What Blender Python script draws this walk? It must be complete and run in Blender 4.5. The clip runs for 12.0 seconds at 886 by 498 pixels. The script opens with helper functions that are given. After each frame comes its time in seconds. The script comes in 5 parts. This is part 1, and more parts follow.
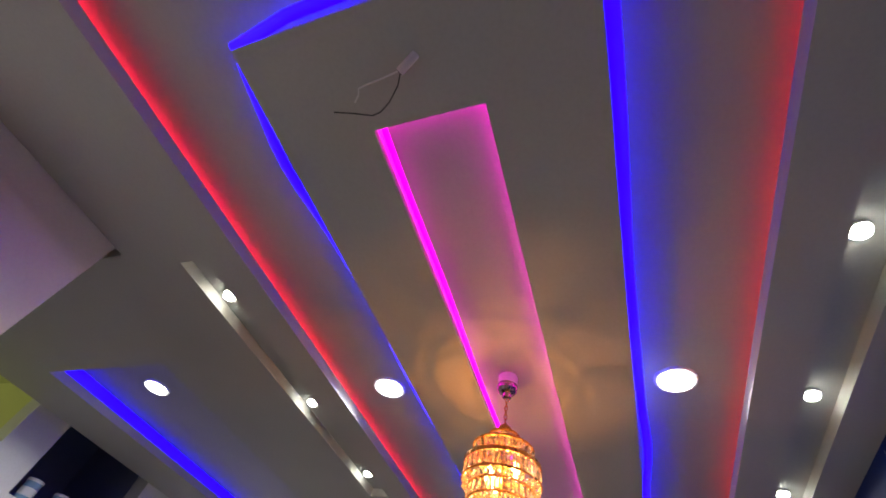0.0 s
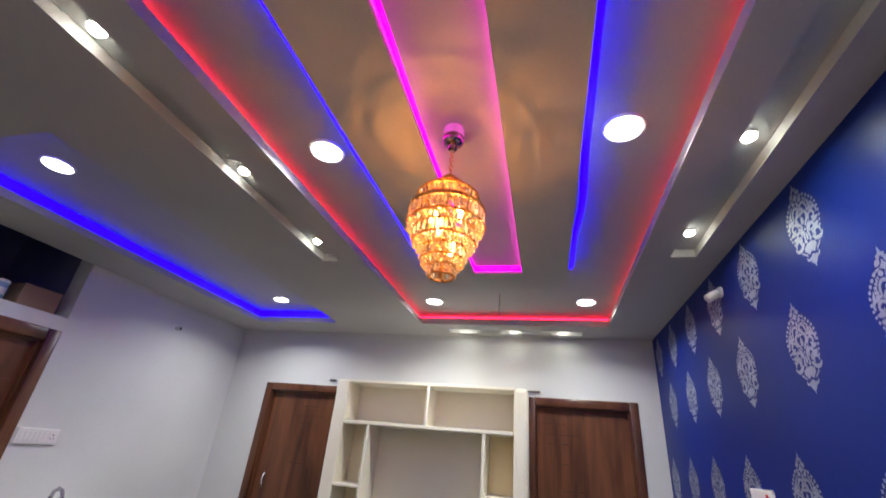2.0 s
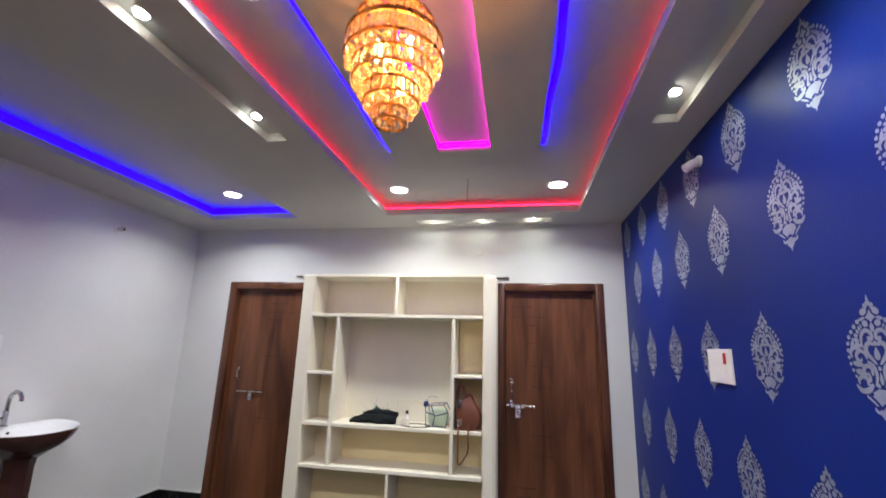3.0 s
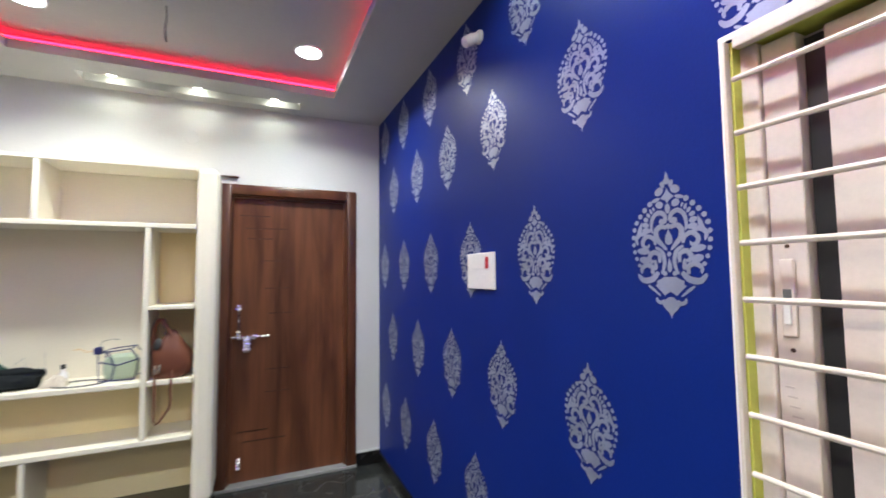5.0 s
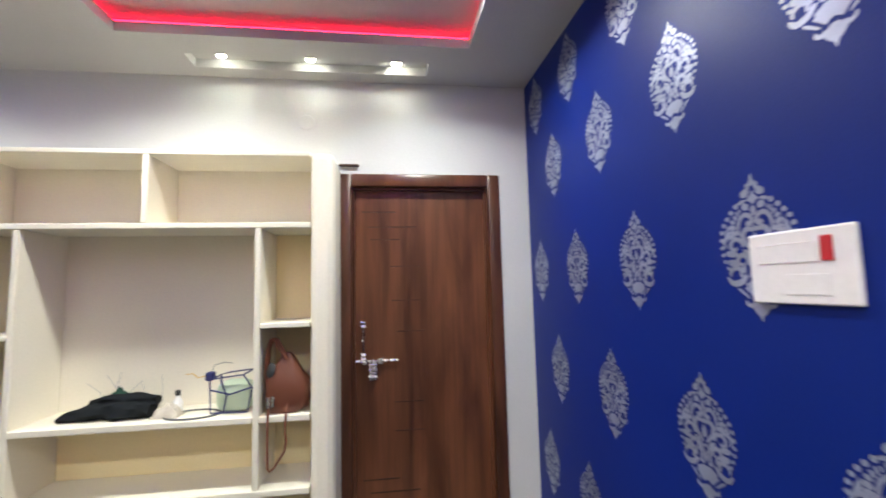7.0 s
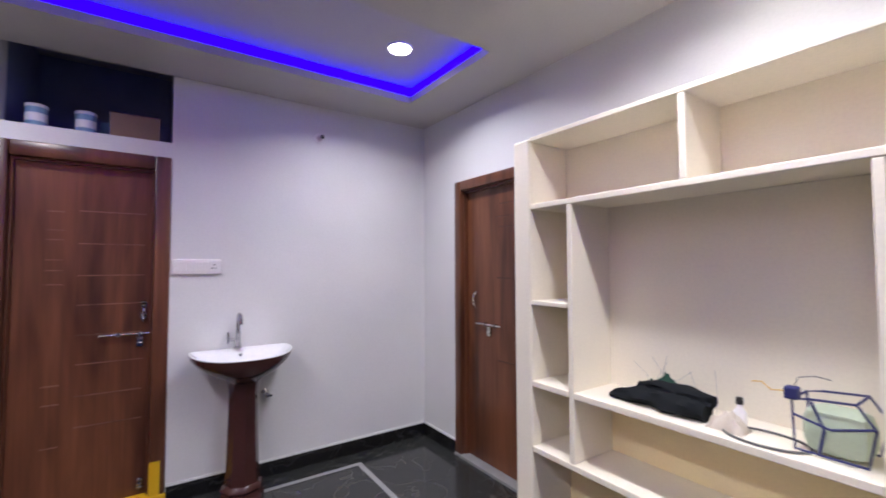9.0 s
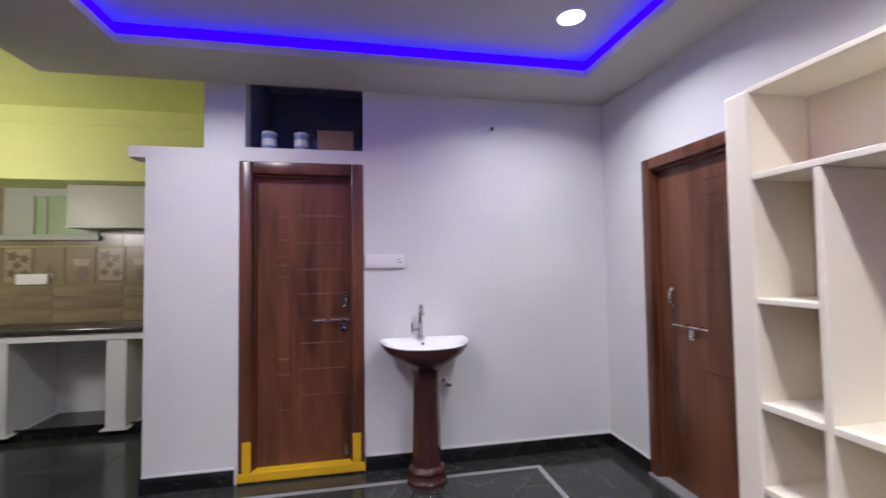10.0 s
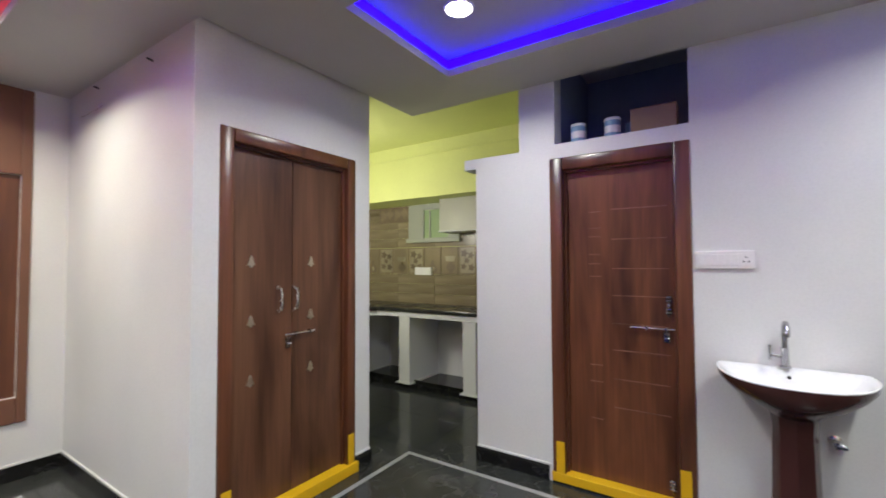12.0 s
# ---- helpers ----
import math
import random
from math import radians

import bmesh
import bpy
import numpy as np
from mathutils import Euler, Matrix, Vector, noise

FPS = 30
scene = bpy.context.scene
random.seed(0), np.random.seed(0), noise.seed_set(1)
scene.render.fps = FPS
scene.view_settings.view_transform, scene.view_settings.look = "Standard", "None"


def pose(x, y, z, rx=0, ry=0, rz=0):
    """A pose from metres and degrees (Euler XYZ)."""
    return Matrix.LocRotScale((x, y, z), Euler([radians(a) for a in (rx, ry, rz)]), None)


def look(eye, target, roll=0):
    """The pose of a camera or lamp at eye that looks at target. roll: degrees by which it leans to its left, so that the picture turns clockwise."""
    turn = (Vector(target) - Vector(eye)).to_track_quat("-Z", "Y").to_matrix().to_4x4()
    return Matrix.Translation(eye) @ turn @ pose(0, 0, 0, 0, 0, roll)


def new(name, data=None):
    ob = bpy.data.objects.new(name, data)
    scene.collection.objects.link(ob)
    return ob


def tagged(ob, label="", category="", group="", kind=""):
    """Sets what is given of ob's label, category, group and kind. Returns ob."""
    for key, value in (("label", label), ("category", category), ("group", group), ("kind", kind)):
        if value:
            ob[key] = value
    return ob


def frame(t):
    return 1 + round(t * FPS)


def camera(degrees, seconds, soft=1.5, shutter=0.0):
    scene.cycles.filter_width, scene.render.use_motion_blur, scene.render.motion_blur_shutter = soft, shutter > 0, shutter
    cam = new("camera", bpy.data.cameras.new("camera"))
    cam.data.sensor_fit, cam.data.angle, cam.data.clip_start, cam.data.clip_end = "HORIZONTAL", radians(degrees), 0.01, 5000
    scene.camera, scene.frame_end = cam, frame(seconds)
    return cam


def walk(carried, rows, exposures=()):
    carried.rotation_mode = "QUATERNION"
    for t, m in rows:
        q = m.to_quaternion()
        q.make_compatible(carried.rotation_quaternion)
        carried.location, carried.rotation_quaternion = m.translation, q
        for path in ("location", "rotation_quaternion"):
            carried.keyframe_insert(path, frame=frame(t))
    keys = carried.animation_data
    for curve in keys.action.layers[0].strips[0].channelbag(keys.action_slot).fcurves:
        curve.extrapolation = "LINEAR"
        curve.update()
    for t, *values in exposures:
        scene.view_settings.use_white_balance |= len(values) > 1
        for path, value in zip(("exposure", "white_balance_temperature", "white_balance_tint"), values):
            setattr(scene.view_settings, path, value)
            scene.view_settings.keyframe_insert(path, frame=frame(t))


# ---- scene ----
cam = camera(93.0, 12.0, soft=1.7, shutter=0.3)
PATH = [
    (0, (0.866, 0.412, 1.6), (0.232, 1.488, 3.161), 16.6),
    (0.5, (0.864, 0.436, 1.602), (0.271, 1.634, 3.089), 14.4),
    (0.8, (0.856, 0.475, 1.584), (0.291, 1.791, 2.98), 12.7),
    (1, (0.845, 0.5, 1.593), (0.307, 1.91, 2.906), 11.1),
    (1.5, (0.82, 0.566, 1.584), (0.336, 2.167, 2.68), 7.7),
    (2, (0.818, 0.627, 1.572), (0.357, 2.369, 2.44), 5.2),
    (2.5, (0.817, 0.774, 1.555), (0.404, 2.629, 2.178), 3.0),
    (2.7, (0.83, 0.811, 1.537), (0.436, 2.692, 2.09), 2.5),
    (4.3, (0.717, 1.259, 1.452), (1.026, 3.233, 1.555), -0.4),
    (4.5, (0.763, 1.321, 1.441), (1.207, 3.268, 1.539), -0.6),
    (4.8, (0.845, 1.442, 1.445), (1.491, 3.333, 1.536), -0.6),
    (5, (0.885, 1.529, 1.447), (1.697, 3.353, 1.568), -0.6),
    (5.5, (0.938, 1.728, 1.423), (1.961, 3.442, 1.549), -1.0),
    (6, (0.924, 1.971, 1.431), (1.909, 3.709, 1.528), -1.9),
    (6.5, (0.945, 2.19, 1.417), (1.637, 4.064, 1.519), -2.2),
    (7, (0.925, 2.357, 1.439), (1.186, 4.332, 1.613), -1.4),
    (7.2, (0.901, 2.422, 1.449), (0.969, 4.412, 1.640), -1.1),
    (7.5, (0.849, 2.52, 1.455), (0.538, 4.486, 1.65), -0.7),
    (9.3, (0.547, 2.866, 1.434), (-1.223, 3.794, 1.506), -0.5),
    (9.5, (0.54, 2.854, 1.419), (-1.293, 3.65, 1.492), -0.7),
    (10, (0.439, 2.92, 1.414), (-1.524, 3.298, 1.489), -0.8),
    (10.5, (0.326, 2.926, 1.44), (-1.672, 2.902, 1.522), -0.8),
    (11, (0.249, 2.943, 1.446), (-1.706, 2.53, 1.528), -0.7),
    (11.5, (0.185, 3.036, 1.441), (-1.653, 2.252, 1.525), -0.4),
    (12, (0.178, 3.071, 1.436), (-1.487, 1.965, 1.502), -0.3),
]
walk(cam, [(t, look(*p)) for t, *p in PATH], exposures=[(0.0, -0.52, 6500, 10), (1.0, -0.30, 6500, 8), (2.0, -0.36, 6450, 12), (2.7, -0.2, 6450, 12), (4.3, 0.08, 6400, 8), (6.5, 0.22, 6450, 7), (7.5, 0.08, 6600, 13), (9.5, 0.0, 6150, 25), (10.5, 0.05, 6300, 19), (11.2, 0.12, 6450, 14), (12.0, 0.18, 6500, 10)])

# ---- world ----
world = bpy.data.worlds.new("night")
scene.world = world
world.use_nodes = True
world.node_tree.nodes["Background"].inputs["Color"].default_value = (0.02, 0.03, 0.05, 1)
world.node_tree.nodes["Background"].inputs["Strength"].default_value = 0.3

# room limits
XE, XW, YN, YS, YP, XP = 1.783, -2.564, 4.80, -0.90, 0.915, -0.853
ZC = 2.655          # lower ceiling
ZT = 2.76           # tray top
KX, KY0, KY1 = -4.25, -1.2, 1.90   # kitchen
TRAY = (-0.325, 1.354, -0.60, 4.39)
SIDE = (-2.11, -1.205, 1.60, 4.40)
SLOTS = ((-0.61, -0.485, 1.03, 2.935), (1.511, 1.64, 1.08, 2.97), (-0.095, 1.158, 4.56, 4.694))
PANEL = (0.10, 0.967, 0.43, 3.33)
PINK = (0.386, 0.688, 0.71, 3.10)
# last two downlights continue the spacing out of view, added to light the south end
DOWN = ((-0.115, 4.025), (1.15, 4.025), (-0.125, 1.98), (1.135, 1.99), (-1.69, 1.94), (-1.67, 4.07), (-0.12, -0.05), (1.15, -0.05))
SPOT = ((-0.549, 1.247), (-0.549, 1.996), (-0.549, 2.723), (1.555, 1.297), (1.555, 2.017), (1.555, 2.755), (0.06, 4.622), (0.52, 4.624), (0.988, 4.634))
SLOT_TOP = 0.047    # depth of the spotlight slots above the low board

P_DOWN, P_SPOT, P_CHAND, P_KITCHEN = 17.5, 2.4, 8.8, 19.0
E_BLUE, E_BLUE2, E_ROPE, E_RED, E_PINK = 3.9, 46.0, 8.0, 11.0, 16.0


def lamp(name, kind, energy, color, m, size=0.1, spot=1.6, blend=0.6, spread=150):
    data = bpy.data.lights.new(name, kind)
    data.energy, data.color = energy, color
    if kind == "AREA":
        data.shape, data.size, data.spread = "DISK", size, radians(spread)
    else:
        data.shadow_soft_size = size
    if kind == "SPOT":
        data.spot_size, data.spot_blend = spot, blend
    ob = new(name, data)
    ob.matrix_world = m
    return tagged(ob, kind="structure")


# the added south pair is stronger and warmer, to lift the inner wall
for x, y in DOWN:
    lamp("downlight_glow", "AREA", P_DOWN * (1.25 if y < 1 else 1), (1.0, 0.96, 0.78) if y < 1 else (0.96, 1.0, 0.96), pose(x, y, ZT + (0.026 if x < -1 else 0) - 0.022), 0.13, spread=143)
for x, y in SPOT:
    lamp("spot_glow", "SPOT", P_SPOT * (0.85 if y > 4 else 4.2 if x > 1 else 1), (0.88, 1.0, 0.76), pose(x, y, ZC + SLOT_TOP - 0.028), 0.02, 2.9, 1.0)
for dx, dy, dz in ((-0.03, 0.0, 2.30), (0.02, -0.03, 2.27), (0.02, 0.03, 2.24)):
    lamp("bulb_glow", "POINT", P_CHAND / 3, (1, 0.36, 0.07), pose(0.505 + dx, 1.815 + dy, dz), 0.006)
# unseen source, added to light the kitchen
lamp("kitchen_glow", "AREA", P_KITCHEN, (1, 0.98, 0.88), pose(-2.16, -0.35, 1.98, 0, 90, 0), 0.35, spread=180)

# ---- materials ----


def nodes_of(name):
    m = bpy.data.materials.new(name)
    m.use_nodes = True
    return m, m.node_tree.nodes, m.node_tree.links, m.node_tree.nodes["Principled BSDF"]


def noise_node(n, l, scale, detail=4.0, stretch=(1, 1, 1)):
    co = n.new("ShaderNodeTexCoord")
    mp = n.new("ShaderNodeMapping")
    mp.inputs["Scale"].default_value = stretch
    tx = n.new("ShaderNodeTexNoise")
    tx.inputs["Scale"].default_value = scale
    tx.inputs["Detail"].default_value = detail
    l.new(co.outputs["Object"], mp.inputs["Vector"])
    l.new(mp.outputs["Vector"], tx.inputs["Vector"])
    return tx


def ramp(n, l, src, stops):
    r = n.new("ShaderNodeValToRGB")
    e = r.color_ramp.elements
    while len(e) < len(stops):
        e.new(0.5)
    for el, (p, c) in zip(e, stops):
        el.position, el.color = p, (*c, 1)
    l.new(src, r.inputs["Fac"])
    return r


def bump(n, l, bs, src, strength, dist=0.002):
    b = n.new("ShaderNodeBump")
    b.inputs["Strength"].default_value, b.inputs["Distance"].default_value = strength, dist
    l.new(src, b.inputs["Height"])
    l.new(b.outputs["Normal"], bs.inputs["Normal"])


def paint(name, c, rough=0.6, vary=0.06, grain=90, bumps=0.15, spec=0.5, metal=0.0, cloud=1.6):
    """A painted surface: large soft clouds, fine grain in colour, gloss and relief."""
    m, n, l, bs = nodes_of(name)
    big, fine = noise_node(n, l, cloud, 3), noise_node(n, l, grain, 5)
    lo, hi = [v * (1 - vary) for v in c], [min(1, v * (1 + vary)) for v in c]
    r = ramp(n, l, big.outputs["Fac"], ((0.3, lo), (0.7, hi)))
    mx = n.new("ShaderNodeMix")
    mx.data_type, mx.blend_type = "RGBA", "MULTIPLY"
    mx.inputs["Factor"].default_value = 0.25
    g = ramp(n, l, fine.outputs["Fac"], ((0.3, (0.8, 0.8, 0.8)), (0.6, (1, 1, 1))))
    l.new(r.outputs["Color"], mx.inputs["A"])
    l.new(g.outputs["Color"], mx.inputs["B"])
    l.new(mx.outputs["Result"], bs.inputs["Base Color"])
    rr = ramp(n, l, big.outputs["Fac"], ((0.3, [rough * 0.9] * 3), (0.7, [min(1, rough * 1.1)] * 3)))
    l.new(rr.outputs["Color"], bs.inputs["Roughness"])
    bs.inputs["Metallic"].default_value = metal
    bs.inputs["Specular IOR Level"].default_value = spec
    if bumps:
        bump(n, l, bs, fine.outputs["Fac"], bumps)
    return m


def wood(name, dark, light, rough=0.32, coat=0.0):
    """Veneer: broad wandering figure, dark heart streaks, fine pores; every board cut differently."""
    m, n, l, bs = nodes_of(name)
    info = n.new("ShaderNodeObjectInfo")
    wv = n.new("ShaderNodeMath")
    wv.operation, wv.inputs[1].default_value = "MULTIPLY", 13.0
    l.new(info.outputs["Random"], wv.inputs[0])
    fig = noise_node(n, l, 7.0, 6, (1, 1, 0.10))
    streak = noise_node(n, l, 3.4, 4, (1, 1, 0.16))
    for tx, wob in ((fig, 0.7), (streak, 1.6)):
        tx.noise_dimensions = "4D"
        tx.inputs["Distortion"].default_value = wob
        l.new(wv.outputs["Value"], tx.inputs["W"])
    fine = noise_node(n, l, 75, 6, (1, 1, 0.025))
    mid = [a * 0.45 + b * 0.55 for a, b in zip(dark, light)]
    r = ramp(n, l, fig.outputs["Fac"], ((0.30, dark), (0.48, mid), (0.72, light)))
    st = ramp(n, l, streak.outputs["Fac"], ((0.34, (0.42, 0.36, 0.34)), (0.50, (0.92, 0.9, 0.9)), (0.66, (1, 1, 1))))
    g = ramp(n, l, fine.outputs["Fac"], ((0.35, (0.6, 0.58, 0.57)), (0.58, (1, 1, 1))))
    mixes = []
    for k in range(2):
        mx = n.new("ShaderNodeMix")
        mx.data_type, mx.blend_type = "RGBA", "MULTIPLY"
        mixes.append(mx)
    mixes[0].inputs["Factor"].default_value, mixes[1].inputs["Factor"].default_value = 0.85, 0.45
    l.new(r.outputs["Color"], mixes[0].inputs["A"])
    l.new(st.outputs["Color"], mixes[0].inputs["B"])
    l.new(mixes[0].outputs["Result"], mixes[1].inputs["A"])
    l.new(g.outputs["Color"], mixes[1].inputs["B"])
    l.new(mixes[1].outputs["Result"], bs.inputs["Base Color"])
    bs.inputs["Roughness"].default_value = rough
    bs.inputs["Coat Weight"].default_value = coat
    bs.inputs["Coat Roughness"].default_value = 0.28
    bump(n, l, bs, fine.outputs["Fac"], 0.12)
    return m


def granite(name, base, vein, rough=0.07):
    """Polished black stone: specks, thin pale veins, faint smears in the polish; each tile a little different."""
    m, n, l, bs = nodes_of(name)
    cloud, speck = noise_node(n, l, 3.2, 8), noise_node(n, l, 70, 4)
    info = n.new("ShaderNodeObjectInfo")
    cloud.noise_dimensions = "4D"
    wv = n.new("ShaderNodeMath")
    wv.operation, wv.inputs[1].default_value = "MULTIPLY", 9.0
    l.new(info.outputs["Random"], wv.inputs[0])
    l.new(wv.outputs["Value"], cloud.inputs["W"])
    cloud.inputs["Distortion"].default_value = 1.2
    v = ramp(n, l, cloud.outputs["Fac"], ((0.49, base), (0.505, vein), (0.52, base)))
    s = ramp(n, l, speck.outputs["Fac"], ((0.62, (0, 0, 0)), (0.75, [c * 0.7 for c in vein])))
    mx = n.new("ShaderNodeMix")
    mx.data_type, mx.blend_type = "RGBA", "ADD"
    mx.inputs["Factor"].default_value = 0.5
    l.new(v.outputs["Color"], mx.inputs["A"])
    l.new(s.outputs["Color"], mx.inputs["B"])
    l.new(mx.outputs["Result"], bs.inputs["Base Color"])
    smear = noise_node(n, l, 2.0, 5)
    rr = ramp(n, l, smear.outputs["Fac"], ((0.35, [rough] * 3), (0.7, [rough * 2.4] * 3)))
    l.new(rr.outputs["Color"], bs.inputs["Roughness"])
    return m


def glow(name, c, strength):
    m, n, l, bs = nodes_of(name)
    bs.inputs["Base Color"].default_value = (*[v * 0.3 for v in c], 1)
    bs.inputs["Emission Color"].default_value = (*c, 1)
    bs.inputs["Emission Strength"].default_value = strength
    return m


def metal(name, c, rough):
    m, n, l, bs = nodes_of(name)
    bs.inputs["Base Color"].default_value = (*c, 1)
    bs.inputs["Metallic"].default_value = 1.0
    tx = noise_node(n, l, 40, 4)
    rr = ramp(n, l, tx.outputs["Fac"], ((0.3, [rough * 0.7] * 3), (0.7, [rough * 1.5] * 3)))
    l.new(rr.outputs["Color"], bs.inputs["Roughness"])
    return m


def glass(name, c, rough=0.03, ior=1.5, clear=1.0):
    m, n, l, bs = nodes_of(name)
    bs.inputs["Base Color"].default_value = (*c, 1)
    bs.inputs["Roughness"].default_value = rough
    bs.inputs["IOR"].default_value = ior
    bs.inputs["Transmission Weight"].default_value = clear
    return m


def kitchen_tile_material():
    """Wood-look ceramic with long horizontal figure, one shade per tile."""
    m, n, l, bs = nodes_of("wood_look_tile")
    fig = noise_node(n, l, 12, 6, (1, 0.08, 1))
    info = n.new("ShaderNodeObjectInfo")
    r = ramp(n, l, fig.outputs["Fac"], ((0.3, (0.17, 0.13, 0.082)), (0.7, (0.29, 0.235, 0.155))))
    hs = n.new("ShaderNodeHueSaturation")
    vr = n.new("ShaderNodeMapRange")
    vr.inputs["To Min"].default_value, vr.inputs["To Max"].default_value = 0.9, 1.08
    l.new(info.outputs["Random"], vr.inputs["Value"])
    l.new(vr.outputs["Result"], hs.inputs["Value"])
    l.new(r.outputs["Color"], hs.inputs["Color"])
    l.new(hs.outputs["Color"], bs.inputs["Base Color"])
    bs.inputs["Roughness"].default_value = 0.25
    return m


WHITE = paint("white_wall_paint", (0.69, 0.69, 0.685), 0.55, 0.04)
# white gypsum, greyed in colour because the ceiling gets mostly bounced light
CEILING = paint("dimmed_ceiling_paint", (0.53, 0.51, 0.495), 0.6, 0.05)
CREAM = paint("cream_shelf_paint", (0.86, 0.80, 0.665), 0.5, 0.04)
BLUE = paint("royal_blue_satin_paint", (0.0013, 0.0160, 0.178), 0.47, 0.10, 120, 0.25, 0.20)
SILVER = paint("silver_stencil_paint", (0.34, 0.37, 0.51), 0.44, 0.18, 150, 0.3, 0.4, 0.6, 9.0)
LIME = paint("lime_wall_paint", (0.70, 0.73, 0.29), 0.6, 0.05)
NAVY = paint("dark_loft_paint", (0.21, 0.25, 0.39), 0.7, 0.12)
WOOD = wood("brown_veneer", (0.070, 0.022, 0.010), (0.240, 0.090, 0.040), 0.34)
WOODB = wood("dull_brown_veneer", (0.070, 0.027, 0.013), (0.190, 0.086, 0.045), 0.4)
WOODF = wood("brown_frame_wood", (0.070, 0.023, 0.011), (0.185, 0.068, 0.032), 0.30, 0.15)
# groove shade and groove highlight, each put into a wood colour
GROOVESHADE = wood("groove_shade_wood", (0.03, 0.010, 0.005), (0.10, 0.040, 0.022), 0.45)
GROOVELIT = wood("groove_highlight_wood", (0.13, 0.058, 0.036), (0.30, 0.155, 0.105), 0.4)
FLOOR = granite("black_marble", (0.028, 0.030, 0.029), (0.062, 0.060, 0.056), 0.09)
SKIRT = granite("black_skirting_granite", (0.010, 0.010, 0.010), (0.03, 0.03, 0.03), 0.1)
INLAY = paint("grey_inlay_marble", (0.30, 0.30, 0.30), 0.15, 0.2, 60, 0.0)
GROUT = paint("dark_grout", (0.05, 0.045, 0.04), 0.8, 0.1)
YELLOW = paint("yellow_enamel", (0.72, 0.42, 0.01), 0.4, 0.08)
CHROME = metal("chrome", (0.86, 0.86, 0.84), 0.22)
NICKEL = metal("dark_nickel", (0.28, 0.26, 0.24), 0.22)
TAPMETAL = metal("tap_chrome", (0.42, 0.41, 0.43), 0.16)
STEEL = metal("brushed_steel", (0.62, 0.60, 0.57), 0.28)
ORNAMENT = metal("dull_ornament_metal", (0.58, 0.50, 0.38), 0.42)
BRASS = metal("gold_ring", (0.55, 0.28, 0.08), 0.28)
PLASTIC = paint("white_plastic", (0.80, 0.78, 0.78), 0.35, 0.02, 60, 0.0)
REDP = paint("red_plastic", (0.5, 0.02, 0.03), 0.35, 0.05, 60, 0.0)
DARK = paint("black_plastic", (0.015, 0.015, 0.017), 0.5, 0.1)
UPVC = paint("pinkish_upvc", (0.70, 0.61, 0.57), 0.35, 0.05)
GRILLE = paint("cream_grille_enamel", (0.68, 0.62, 0.56), 0.4, 0.05)
LIMEEDGE = paint("lime_reveal_paint", (0.55, 0.58, 0.12), 0.6, 0.08)
MAROON = paint("maroon_glazed_ceramic", (0.058, 0.021, 0.019), 0.16, 0.15, 60, 0.0)
CERAMIC = paint("white_glazed_ceramic", (0.82, 0.82, 0.84), 0.08, 0.02, 60, 0.0)
LEATHER = paint("tan_leather", (0.155, 0.048, 0.025), 0.45, 0.2, 180, 0.5)
CLOTH = paint("black_cloth", (0.013, 0.015, 0.017), 0.95, 0.3, 200, 0.6, 0.1)
CLOTHG = paint("dark_green_net", (0.01, 0.055, 0.035), 0.8, 0.3, 200, 0.6)
PALEGREEN = paint("pale_green_plastic", (0.52, 0.62, 0.46), 0.4, 0.08)
RUST = paint("rusty_iron", (0.075, 0.035, 0.022), 0.7, 0.3)
CORD = paint("navy_cord", (0.02, 0.025, 0.12), 0.6, 0.1)
WIRE = paint("grey_wire", (0.10, 0.10, 0.10), 0.5, 0.1)
PALEWIRE = paint("pale_grey_wire", (0.42, 0.42, 0.40), 0.5, 0.1)
BROWNINK = paint("faded_pencil", (0.52, 0.43, 0.41), 0.7, 0.2)
CARD = paint("brown_cardboard", (0.30, 0.20, 0.13), 0.85, 0.1)
TIN = paint("blue_white_tin", (0.22, 0.38, 0.55), 0.35, 0.2, 30, 0.0)
BROWNWALL = paint("brown_painted_border", (0.17, 0.075, 0.045), 0.5, 0.15)
KTILE = kitchen_tile_material()
PTILE = paint("printed_tile", (0.25, 0.195, 0.13), 0.25, 0.2, 40, 0.0)
PRINTL = paint("cream_print", (0.32, 0.27, 0.19), 0.3, 0.3, 25, 0.0)
PRINTD = paint("dark_print", (0.155, 0.110, 0.075), 0.3, 0.4, 25, 0.0)
COUNTER = granite("black_counter_granite", (0.02, 0.02, 0.02), (0.06, 0.06, 0.06), 0.15)
PANE = glass("window_glass", (0.9, 0.93, 0.93))
CRYSTAL = glass("amber_crystal", (1.0, 0.85, 0.60), 0.02, 1.55, 0.76)
MAGENTAGLOW = glow("magenta_ceiling_glow", (1.0, 0.0, 0.72), 4.0)
LEDROPE = glow("blue_led_hose", (0.007, 0.0, 1.0), E_ROPE)
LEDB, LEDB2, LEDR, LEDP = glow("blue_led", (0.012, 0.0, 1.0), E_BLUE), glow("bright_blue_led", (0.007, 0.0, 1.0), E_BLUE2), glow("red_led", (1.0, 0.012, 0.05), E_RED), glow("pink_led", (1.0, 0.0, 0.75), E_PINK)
DIFFUSER = glow("lamp_diffuser", (1, 0.98, 0.95), 14.0)
SPOTLENS = glow("spot_lens", (0.95, 1, 0.84), 55.0)
BULB = glow("warm_bulb", (1, 0.60, 0.22), 42.0)

